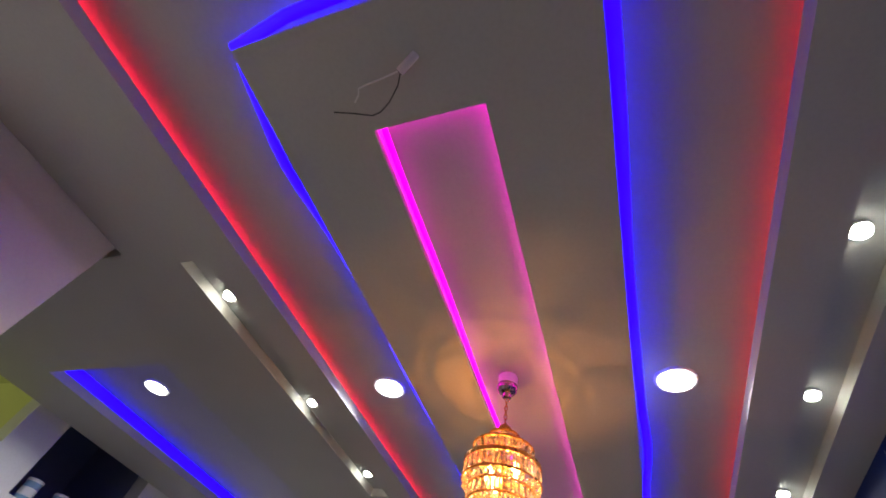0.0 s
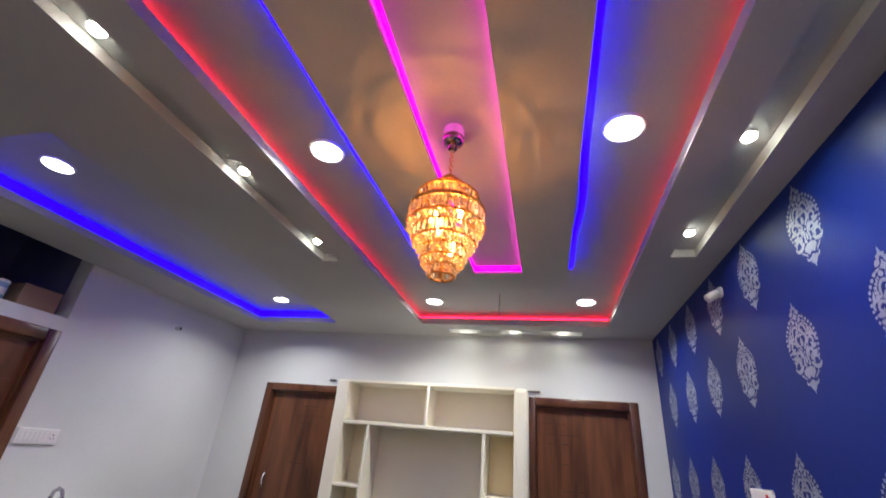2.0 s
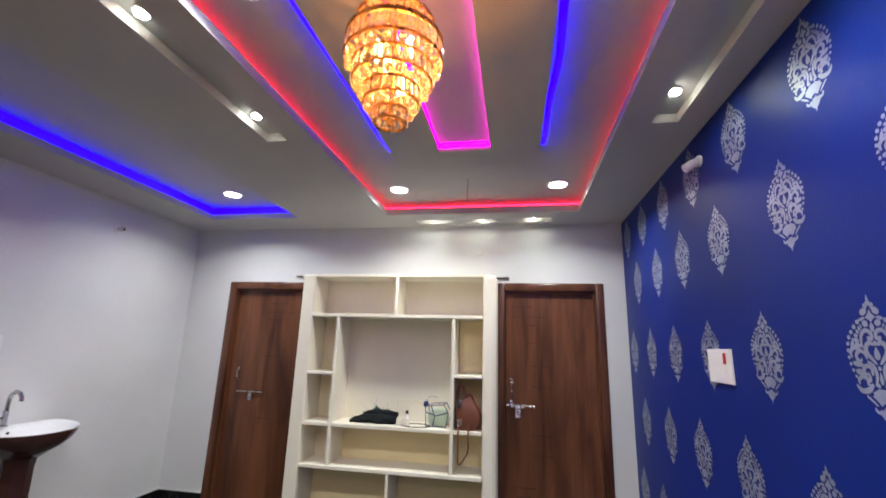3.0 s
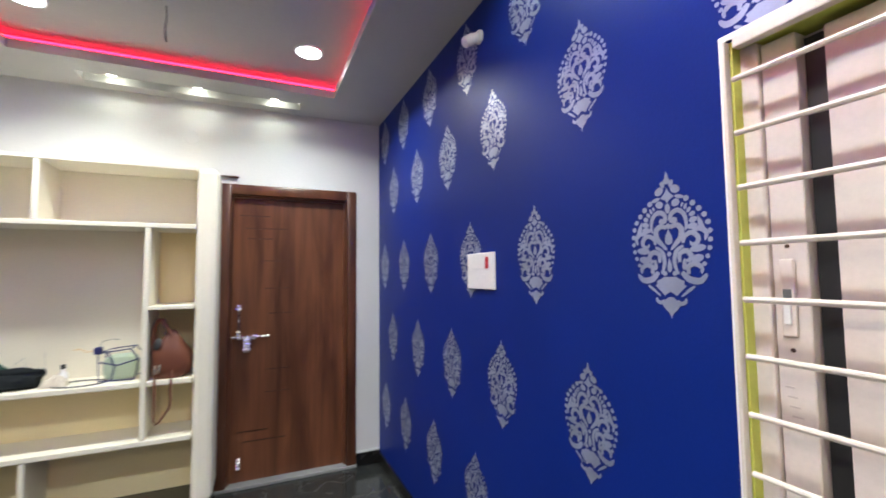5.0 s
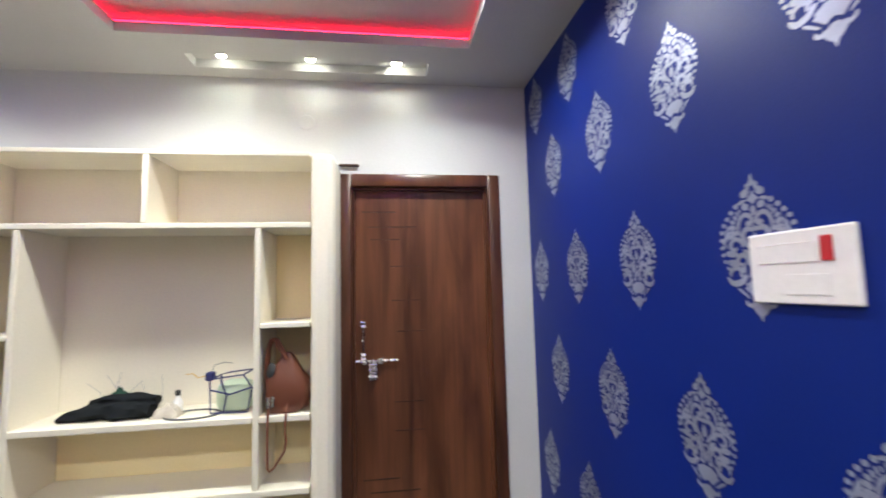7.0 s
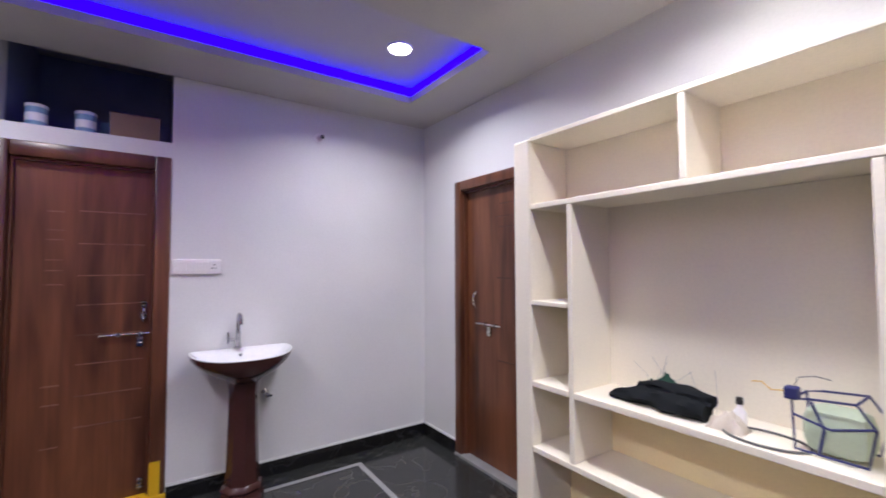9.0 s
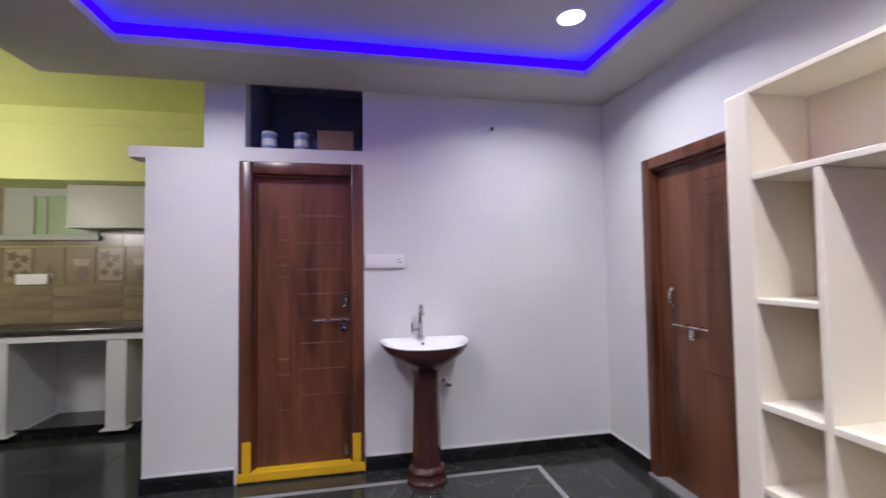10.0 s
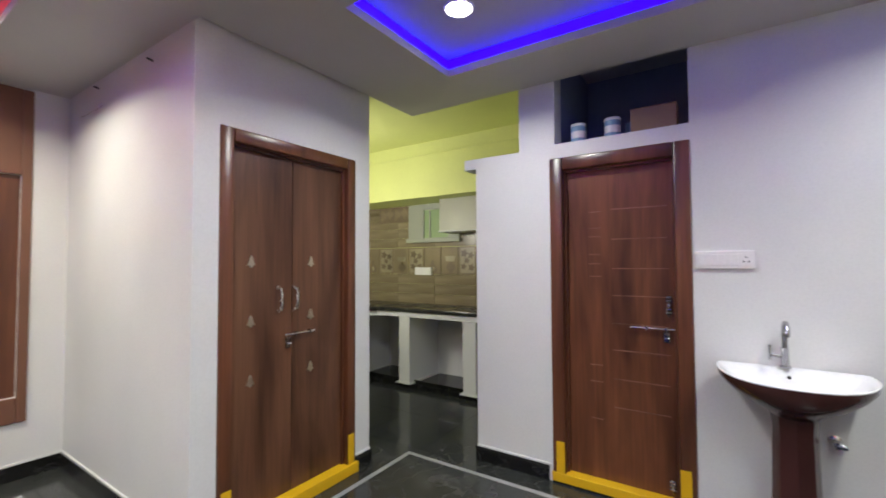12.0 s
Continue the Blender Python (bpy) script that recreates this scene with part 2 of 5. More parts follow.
# ---- mesh helpers ----


def mesh_of(name, bm, material, smooth=False):
    me = bpy.data.meshes.new(name)
    bmesh.ops.recalc_face_normals(bm, faces=bm.faces[:])
    bm.to_mesh(me)
    bm.free()
    if smooth:
        me.polygons.foreach_set("use_smooth", [True] * len(me.polygons))
        me.set_sharp_from_angle(angle=radians(40))
    me.materials.append(material)
    return me


def part(name, bm, material, parent, label="", smooth=False):
    ob = new(name, mesh_of(name, bm, material, smooth))
    ob.parent = parent
    return tagged(ob, label)


def structure(name, bm, material, label, category, smooth=False):
    return tagged(new(name, mesh_of(name, bm, material, smooth)), label, category, "", "structure")


def thing(name, m, label, category, group="", kind=""):
    ob = new(name)
    ob.empty_display_size = 0.1
    ob.matrix_world = m
    return tagged(ob, label, category, group, kind)


def box(bm, x0, x1, y0, y1, z0, z1, bevel=0.0):
    vs = [bm.verts.new((x, y, z)) for x in (x0, x1) for y in (y0, y1) for z in (z0, z1)]
    fs = [bm.faces.new([vs[i] for i in q]) for q in ((0, 1, 3, 2), (4, 6, 7, 5), (0, 4, 5, 1), (2, 3, 7, 6), (0, 2, 6, 4), (1, 5, 7, 3))]
    if bevel:
        bmesh.ops.recalc_face_normals(bm, faces=fs)
        bmesh.ops.bevel(bm, geom=list({e for f in fs for e in f.edges}), offset=bevel, segments=2, affect="EDGES", profile=0.5)
    return bm


def boxes(*specs, bevel=0.0):
    bm = bmesh.new()
    for s in specs:
        box(bm, *s, bevel=bevel)
    return bm


def lathe(profile, seg=24, bm=None, c=(0, 0), sx=1.0, sy=1.0):
    """Spins (radius, z) points about a vertical axis at c."""
    bm = bm or bmesh.new()
    rows = [[bm.verts.new((c[0] + r * sx * math.cos(2 * math.pi * i / seg), c[1] + r * sy * math.sin(2 * math.pi * i / seg), z)) for i in range(seg)] for r, z in profile]
    for a, b in zip(rows, rows[1:]):
        for i in range(seg):
            bm.faces.new((a[i], a[(i + 1) % seg], b[(i + 1) % seg], b[i]))
    bm.faces.new(rows[0][::-1])
    bm.faces.new(rows[-1])
    return bm


def tube(points, r, seg=8, bm=None, closed=False):
    """A round bar along points."""
    bm = bm or bmesh.new()
    pts = [Vector(p) for p in points]
    rings, up = [], None
    for i, p in enumerate(pts):
        a = pts[i - 1] if (i or closed) else p
        b = pts[(i + 1) % len(pts)] if (i < len(pts) - 1 or closed) else p
        d = (b - a).normalized()
        if up is None:
            up = d.orthogonal().normalized()
        up = (up - d * up.dot(d)).normalized()
        w = d.cross(up)
        rings.append([bm.verts.new(p + r * (math.cos(2 * math.pi * k / seg) * up + math.sin(2 * math.pi * k / seg) * w)) for k in range(seg)])
    pairs = list(zip(rings, rings[1:])) + ([(rings[-1], rings[0])] if closed else [])
    for a, b in pairs:
        for k in range(seg):
            bm.faces.new((a[k], a[(k + 1) % seg], b[(k + 1) % seg], b[k]))
    if not closed:
        bm.faces.new(rings[0][::-1])
        bm.faces.new(rings[-1])
    return bm


def slab(bm, xr, yr, holes, z0, z1):
    """A flat board with rectangular holes (x0, x1, y0, y1), as one closed skin."""
    xs = sorted({*xr, *(min(max(h[i], xr[0]), xr[1]) for h in holes for i in (0, 1))})
    ys = sorted({*yr, *(min(max(h[i], yr[0]), yr[1]) for h in holes for i in (2, 3))})

    def solid(i, j):
        if not (0 <= i < len(xs) - 1 and 0 <= j < len(ys) - 1):
            return False
        x, y = (xs[i] + xs[i + 1]) / 2, (ys[j] + ys[j + 1]) / 2
        return not any(h[0] < x < h[1] and h[2] < y < h[3] for h in holes)
    made = {}

    def v(i, j, z):
        if (i, j, z) not in made:
            made[i, j, z] = bm.verts.new((xs[i], ys[j], z))
        return made[i, j, z]
    for i in range(len(xs) - 1):
        for j in range(len(ys) - 1):
            if not solid(i, j):
                continue
            for z in (z0, z1):
                bm.faces.new((v(i, j, z), v(i + 1, j, z), v(i + 1, j + 1, z), v(i, j + 1, z)))
            for di, dj, a, b in ((-1, 0, (0, 0), (0, 1)), (1, 0, (1, 0), (1, 1)), (0, -1, (0, 0), (1, 0)), (0, 1, (0, 1), (1, 1))):
                if not solid(i + di, j + dj):
                    p, q = (i + a[0], j + a[1]), (i + b[0], j + b[1])
                    bm.faces.new((v(*p, z0), v(*q, z0), v(*q, z1), v(*p, z1)))
    return bm


def rim(bm, r, out, z0, z1, thick=0.02):
    """Four upright boards round a rectangle r, out beyond its edges."""
    x0, x1, y0, y1 = r[0] - out, r[1] + out, r[2] - out, r[3] + out
    box(bm, x0 - thick, x0, y0 - thick, y1 + thick, z0, z1)
    box(bm, x1, x1 + thick, y0 - thick, y1 + thick, z0, z1)
    box(bm, x0, x1, y0 - thick, y0, z0, z1)
    box(bm, x0, x1, y1, y1 + thick, z0, z1)
    return bm


# ---- structure ----
bm = boxes((-4.4, 1.98, -1.35, 4.95, -0.12, -0.012))
structure("floor", bm, GROUT, "black polished marble tiled floor with grey inlay border", "floor")

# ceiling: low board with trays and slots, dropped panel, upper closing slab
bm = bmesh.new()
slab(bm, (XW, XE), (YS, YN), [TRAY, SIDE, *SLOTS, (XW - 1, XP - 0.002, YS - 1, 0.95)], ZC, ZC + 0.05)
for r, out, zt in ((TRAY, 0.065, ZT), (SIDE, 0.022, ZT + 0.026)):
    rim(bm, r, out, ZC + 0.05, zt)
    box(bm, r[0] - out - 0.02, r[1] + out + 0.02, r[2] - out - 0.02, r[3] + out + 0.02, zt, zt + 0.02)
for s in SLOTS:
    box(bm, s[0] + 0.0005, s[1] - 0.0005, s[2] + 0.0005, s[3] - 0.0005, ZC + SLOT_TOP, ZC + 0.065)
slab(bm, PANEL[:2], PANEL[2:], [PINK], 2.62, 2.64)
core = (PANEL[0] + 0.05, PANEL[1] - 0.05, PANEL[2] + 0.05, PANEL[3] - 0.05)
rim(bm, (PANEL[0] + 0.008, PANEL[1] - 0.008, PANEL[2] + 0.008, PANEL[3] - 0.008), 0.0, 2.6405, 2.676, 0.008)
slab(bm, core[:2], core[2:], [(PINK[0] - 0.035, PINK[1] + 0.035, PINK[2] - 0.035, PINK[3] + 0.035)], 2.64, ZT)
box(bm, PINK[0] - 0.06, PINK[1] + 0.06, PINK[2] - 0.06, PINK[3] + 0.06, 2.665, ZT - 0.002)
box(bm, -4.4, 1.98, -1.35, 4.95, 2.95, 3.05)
structure("ceiling", bm, CEILING, "white gypsum false ceiling, colour dimmed, with recessed trays and light coves", "ceiling")

# walls
bm = boxes((-2.71, -2.10, YN, 4.95, 0, 2.95), (-1.20, 0.645, YN, 4.95, 0, 2.95), (1.60, 1.93, YN, 4.95, 0, 2.95),
           (-2.10, -1.20, YN, 4.95, 2.10, 2.95), (0.645, 1.60, YN, 4.95, 2.10, 2.95))
structure("wall_north", bm, WHITE, "white painted wall with two doors and shelf niche", "wall")
bm = boxes((-2.71, XW, 1.55, 1.897, 0, 2.21), (-2.71, XW, 1.45, 1.55, 2.135, 2.21), (-2.71, XW, 1.897, 2.114, 0, 2.95),
           (-2.71, XW, 2.931, YN, 0, 2.95), (-2.71, XW, 2.114, 2.931, 2.13, 2.225), (-2.71, XW, 2.114, 2.15, 2.225, 2.95))
structure("wall_west", bm, WHITE, "white painted wall with bathroom door and open loft above", "wall")
bm = boxes((-2.09, -1.945, 0.765, YP, 0, 2.95), (-0.983, XP, 0.765, YP, 0, 2.95), (-1.945, -0.983, 0.765, YP, 2.165, 2.95),
           (-1.0, XP, YS, 0.765, 0, 2.95), (-2.09, -1.95, KY0, 0.765, 0, 2.95))
structure("wall_inner", bm, WHITE, "white painted block wall round the prayer room", "wall")
WY0, WY1, WZ0, WZ1 = 0.80, 2.077, 0.75, 1.93
bm = boxes((XE, 1.95, -1.05, WY0, 0, 2.95), (XE, 1.95, WY1, 4.80, 0, 2.95), (XE, 1.95, WY0, WY1, 0, WZ0), (XE, 1.95, WY0, WY1, WZ1, 2.95))
east = structure("wall_east", bm, BLUE, "royal blue satin painted wall with silver stencil motifs", "wall")
bm = boxes((-1.0, -0.605, -1.05, YS, 0, 2.95), (1.1, XE, -1.05, YS, 0, 2.95), (-0.605, 1.1, -1.05, YS, 0, 0.55), (-0.605, 1.1, -1.05, YS, 2.05, 2.95))
structure("wall_south", bm, WHITE, "white painted wall with brown bordered window", "wall")
bm = boxes((KX - 0.15, KX, KY0, KY1, 0, 2.95), (KX, -1.95, KY0 - 0.15, KY0, 0, 2.95), (KX, -2.71, KY1, 2.04, 0, 2.95))
structure("wall_kitchen", bm, LIME, "lime green painted kitchen wall", "wall")
bm = boxes((KX, -3.75, KY0, KY1, 2.20, 2.27), (-3.79, -3.75, KY0, KY1, 2.27, 2.95))
kl = structure("wall_kitchen_loft", bm, LIME, "lime green boxed loft above kitchen counter", "wall")
part("moulding", boxes((-3.75, -3.738, KY0, KY1, 2.69, 2.72)), LIME, kl)
bm = boxes((KX, -2.715, KY0, KY1, 2.84, 2.94), (-2.715, -2.57, 0.96, 1.89, 2.84, 2.94), (-2.715, -2.095, KY0, 0.76, 2.84, 2.94))
structure("ceiling_kitchen", bm, LIME, "lime green painted kitchen ceiling", "ceiling")
bm = boxes((-3.5, -3.45, 2.05, 3.03, 2.10, 2.95), (-3.45, -2.71, 2.05, 2.15, 2.225, 2.95), (-3.45, -2.71, 2.934, 3.03, 2.225, 2.95), (-3.45, -2.71, 2.05, 3.03, 2.13, 2.222))
structure("wall_loft", bm, NAVY, "dark painted inside of storage loft", "wall")
bm = boxes((-2.72, -2.715, 2.0, 3.05, 0, 2.12), (-2.2, -1.1, 4.955, 4.96, 0, 2.2), (0.55, 1.7, 4.955, 4.96, 0, 2.2), (-2.0, -0.9, 0.755, 0.76, 0, 2.2), (-0.65, 1.15, -1.06, -1.055, 0.5, 2.1))
structure("wall_backing", bm, WHITE, "plain wall closing the rooms behind doors", "wall")

# skirting
bm = boxes((-1.20 + 0.07, 0.645, YN - 0.012, YN, 0, 0.1), (1.60, XE, YN - 0.012, YN, 0, 0.1), (XW, -2.10, YN - 0.012, YN, 0, 0.1),
           (XW, XW + 0.012, 1.55, 2.09, 0, 0.1), (XW, XW + 0.012, 2.935, YN - 0.012, 0, 0.1),
           (XE - 0.012, XE, YS, YN - 0.012, 0, 0.09), (-2.09, -1.95, YP, YP + 0.012, 0, 0.1), (-0.98, XP + 0.012, YP, YP + 0.012, 0, 0.1),
           (XP, XP + 0.012, YS + 0.012, YP, 0, 0.1), (XP, XE - 0.012, YS, YS + 0.012, 0, 0.1), (-2.71, XW + 0.012, 1.538, 1.55, 0, 0.1),
           (-2.102, -2.09, KY0, YP + 0.012, 0, 0.1), (KX + 0.5, KX + 0.512, KY0, KY1, 0, 0.08))
structure("baseboard", bm, SKIRT, "black polished granite skirting along the walls", "skirting")
bm = boxes((1.60, XE, YN - 0.009, YN, 0.1, 0.112), (XW, -2.10, YN - 0.009, YN, 0.1, 0.112), (XW, XW + 0.009, 1.55, 2.09, 0.1, 0.112), (XW, XW + 0.009, 2.935, YN - 0.012, 0.1, 0.112),
           (-2.09, -1.95, YP, YP + 0.009, 0.1, 0.112), (XP, XP + 0.009, YS + 0.012, YP, 0.1, 0.112), (XP, -0.2, YS, YS + 0.009, 0.1, 0.112))
structure("trim", bm, WHITE, "white plaster bead above the skirting", "trim")

# ---- lights ----


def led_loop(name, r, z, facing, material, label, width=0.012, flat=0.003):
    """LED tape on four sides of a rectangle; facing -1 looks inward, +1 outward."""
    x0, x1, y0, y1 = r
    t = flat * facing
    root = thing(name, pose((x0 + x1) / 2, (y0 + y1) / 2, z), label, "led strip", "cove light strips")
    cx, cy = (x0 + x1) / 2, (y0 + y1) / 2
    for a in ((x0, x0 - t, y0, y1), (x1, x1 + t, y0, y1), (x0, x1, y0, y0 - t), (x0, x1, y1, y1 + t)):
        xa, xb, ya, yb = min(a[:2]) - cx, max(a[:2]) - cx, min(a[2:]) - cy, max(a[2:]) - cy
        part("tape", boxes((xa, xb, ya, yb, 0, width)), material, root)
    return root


def grown(r, d):
    return (r[0] - d, r[1] + d, r[2] - d, r[3] + d)


led_loop("led_strip", grown(TRAY, 0.062), ZC + 0.082, -1, LEDR, "glowing red led strip in the ceiling tray cove", 0.010)
# far wider than tape: its emission also stands for the lit cove wall
led_loop("led_strip", grown(SIDE, 0.021), ZC + 0.054, -1, LEDB, "blue led strip round the side tray, widened to cover the wall glow", 0.066, 0.006)
led_loop("led_strip", grown(core, 0.0), 2.650, 1, LEDB2, "glowing blue led strip behind the dropped panel", 0.012)
led_loop("led_strip", grown(PINK, 0.034), 2.643, -1, LEDP, "glowing magenta led strip round the panel slot", 0.020)


def ribbon(points, half, thick, z):
    """A soft flat light hose lying on the ceiling: rounded section, flat side up; (x, y) points of a closed loop."""
    bm = bmesh.new()
    n = len(points)
    rows = []
    for i, p in enumerate(points):
        a, b = Vector((*points[i - 1], 0)), Vector((*points[(i + 1) % n], 0))
        d = (b - a).normalized()
        side = Vector((d.y, -d.x, 0))
        rows.append([bm.verts.new(Vector((*p, z)) + side * (half * math.cos(g)) + Vector((0, 0, -thick * math.sin(g)))) for g in [math.pi * k / 7 for k in range(8)]])
    for a, b in zip(rows, rows[1:] + rows[:1]):
        for k in range(8):
            bm.faces.new((a[k], a[(k + 1) % 8], b[(k + 1) % 8], b[k]))
    return bm


def hose_path(r, outs, steps=32):
    """A loop round rectangle r; outs give the distance outside its east, north, west and south edge at 0 to 1 along it."""
    x0, x1, y0, y1 = r
    pts = [(x1 + outs[0](k / steps), y0 + (y1 - y0) * k / steps) for k in range(steps + 1)]
    pts += [(x1 + (x0 - x1) * k / 8, y1 + outs[1](k / 8)) for k in range(1, 8)]
    pts += [(x0 - outs[2](k / steps), y1 + (y0 - y1) * k / steps) for k in range(steps + 1)]
    return pts + [(x0 + (x1 - x0) * k / 8, y0 - outs[3](k / 8)) for k in range(1, 8)]


rope = thing("led_hose", pose(0, 0, 0), "loose glowing blue led hose round the dropped ceiling panel", "led strip", "cove light strips")
path = hose_path(PANEL, (lambda f: 0.030 + 0.004 * math.sin(14 * f) + 0.024 * math.exp(-((f - 0.73) / 0.10) ** 2), lambda f: 0.03,
                         lambda f: 0.088 + 0.036 * math.exp(-((f - 0.88) / 0.075) ** 2) + 0.004 * math.sin(17 * f), lambda f: 0.026 + 0.006 * math.sin(math.pi * f)))
part("tube", ribbon(path, 0.017, 0.010, ZT - 0.001), LEDROPE, rope, "", True)
# added emitting band: stands for the magenta tape's glow on the slot ceiling
rope = thing("led_hose", pose(0, 0, 0), "added glowing magenta band for the tape's light on the slot ceiling", "led strip", "cove light strips")
path = hose_path(PINK, (lambda f: 0.016, lambda f: -0.010, lambda f: 0.004 - 0.016 * f * f + 0.003 * math.sin(15 * f), lambda f: 0.016))
part("tube", ribbon(path, 0.009, 0.005, 2.6645), MAGENTAGLOW, rope, "", True)


def round_light(x, y, z, r, lens, name, label, group):
    root = thing(name, pose(x, y, z), label, "ceiling light", group)
    part("bezel", lathe([(r * 1.0, 0.0), (r * 1.0, -0.008), (r * 1.12, -0.010), (r * 1.16, -0.004), (r * 1.16, 0.0)], 32), PLASTIC, root, "white ring", True)
    dome = 0.022 if lens is SPOTLENS else 0.014
    part("diffuser", lathe([(r * 0.98, -0.009), (r * 0.96, -0.0125), (r * 0.86, -0.3 * 0.0125 - 0.7 * dome), (r * 0.5, -dome)], 32), lens, root, "glowing lens", True)


for x, y in DOWN:
    round_light(x, y, ZT + (0.026 if x < -1 else 0), 0.069, DIFFUSER, "downlight", "round white led downlight glowing in the ceiling tray", "tray downlights")
for x, y in SPOT:
    round_light(x, y, ZC + SLOT_TOP, 0.026, SPOTLENS, "spotlight", "small round led spotlight glowing in a ceiling slot", "slot spotlights")

# chandelier
CX, CY = 0.505, 1.815
ch = thing("chandelier", pose(CX, CY, 2.71), "amber crystal tiered chandelier, lit, hanging from ceiling slot", "chandelier")
part("canopy", lathe([(0.034, -0.086), (0.040, -0.088), (0.040, -0.097), (0.037, -0.112), (0.028, -0.122), (0.018, -0.127), (0.017, -0.141), (0.008, -0.144)], 28), NICKEL, ch, "dark chrome bell canopy", True)
part("ceiling_rose", lathe([(0.036, -0.0455), (0.038, -0.050), (0.038, -0.080), (0.034, -0.0855)], 28), PLASTIC, ch, "pale plastic ceiling rose", True)
for i in range(7):
    z = -0.152 - i * 0.0175
    turn = i % 2
    pts = [((0.006 * math.cos(a)) * (1 - turn), (0.006 * math.cos(a)) * turn, z + 0.011 * math.sin(a)) for a in [k * math.pi / 5 for k in range(10)]]
    part("chain_link", tube(pts, 0.0018, 6, None, True), BRASS, ch)
part("stem", tube([(0, 0, -0.262), (0, 0, -0.65)], 0.006), BRASS, ch)
# (radius above, radius below, height above, height below, prisms, balls under them)
TIERS = ((0.016, 0.038, -0.270, -0.298, 12, 0), (0.050, 0.082, -0.303, -0.345, 22, 0), (0.102, 0.121, -0.352, -0.405, 32, 0), (0.125, 0.124, -0.413, -0.466, 34, 20),
         (0.102, 0.097, -0.488, -0.530, 26, 16), (0.070, 0.064, -0.552, -0.590, 18, 12), (0.040, 0.034, -0.612, -0.645, 12, 0))


def crystal(h, w):
    """A bevelled flat prism, hung from its top."""
    bm = bmesh.new()
    d = 0.005
    rings = [(0.45, 0.0), (1.0, -0.10), (1.0, -0.84), (0.35, -1.0)]
    rows = [[bm.verts.new((w * k * math.cos(a), d * k * math.sin(a), h * z)) for a in [math.pi / 3 * i for i in range(6)]] for k, z in rings]
    loft(bm, rows, True, True)
    return mesh_of("crystal", bm, CRYSTAL)


def loft(bm, rings, cap0=False, cap1=False):
    for a, b in zip(rings, rings[1:]):
        for i in range(len(a)):
            bm.faces.new((a[i], a[(i + 1) % len(a)], b[(i + 1) % len(b)], b[i]))
    if cap0:
        bm.faces.new(rings[0][::-1])
    if cap1:
        bm.faces.new(rings[-1])


def ball(r):
    bm = bmesh.new()
    bmesh.ops.create_icosphere(bm, subdivisions=2, radius=r)
    return mesh_of("crystal_ball", bm, CRYSTAL)


BALL = ball(0.0125)
for r0, r1, z0, z1, n, balls in TIERS:
    for r, z in ((r0 + 0.003, z0 + 0.003), (r1 + 0.0065, z1 + 0.002)):
        part("ring", tube([(r * math.cos(2 * math.pi * i / 40), r * math.sin(2 * math.pi * i / 40), z) for i in range(40)], 0.0042, 6, None, True), BRASS, ch, "thin gold ring", True)
    for k in range(3):
        a = 2 * math.pi * k / 3
        part("spoke", tube([(0, 0, z0 + 0.003), (r0 * math.cos(a), r0 * math.sin(a), z0 + 0.003)], 0.0018, 5), BRASS, ch)
    slant = math.hypot(r1 - r0, z1 - z0)
    me = crystal(slant, math.pi * r1 / n * 0.86)
    lean = math.degrees(math.atan2(r1 - r0, z0 - z1))
    for i in range(n):
        a = 2 * math.pi * i / n
        ob = new("crystal", me)
        ob.parent = ch
        ob.visible_shadow = i % 3 == 0
        ob.matrix_basis = pose(r0 * math.cos(a), r0 * math.sin(a), z0, 0, 0, math.degrees(a) + 90) @ pose(0, 0, 0, lean + random.uniform(-3, 3), random.uniform(-3, 3), 0)
    for i in range(balls):
        a = 2 * math.pi * (i + 0.5) / balls
        ob = new("crystal_ball", BALL)
        ob.visible_shadow = False
        ob.parent = ch
        ob.matrix_basis = pose((r1 - 0.006) * math.cos(a), (r1 - 0.006) * math.sin(a), z1 - 0.013, random.uniform(0, 90), random.uniform(0, 90), 0)
for dx, dy, dz in ((0.045, 0.0, -0.42), (-0.03, 0.045, -0.44), (-0.03, -0.045, -0.46), (0.02, 0.02, -0.53)):
    part("bulb", lathe([(0.004, dz + 0.03), (0.011, dz + 0.02), (0.014, dz), (0.010, dz - 0.02), (0.003, dz - 0.032)], 12, None, (dx, dy)), BULB, ch, "glowing warm bulb", True)

# ---- doors ----


def slim_bolt(parent, x, y, z, length=0.24, hasp=0.09, plate=None):
    """Thin sliding rod in two small dark brackets with a short hanging hasp."""
    b = part("sliding_bolt", tube([(x - length / 2, y - 0.020, z), (x + length / 2, y - 0.020, z)], 0.0055, 10), CHROME, parent, "thin chrome sliding bolt", True)
    for dx in (-0.03, 0.075):
        part("bracket", boxes((x + dx - 0.008, x + dx + 0.008, y - 0.028, y, z - 0.013, z + 0.013), bevel=0.003), NICKEL, b)
    part("hasp", boxes((x + hasp - 0.017, x + hasp + 0.017, y - 0.014, y - 0.003, z - 0.080, z - 0.016), bevel=0.004), plate or NICKEL, b, "small hasp plate")
    part("staple", tube([(x + hasp - 0.010, y - 0.018, z - 0.055), (x + hasp + 0.012, y - 0.018, z - 0.055)], 0.005, 8), CHROME, b, "", True)
    part("knob", tube([(x - 0.045, y - 0.020, z), (x - 0.045, y - 0.040, z + 0.004)], 0.005, 10), CHROME, b)


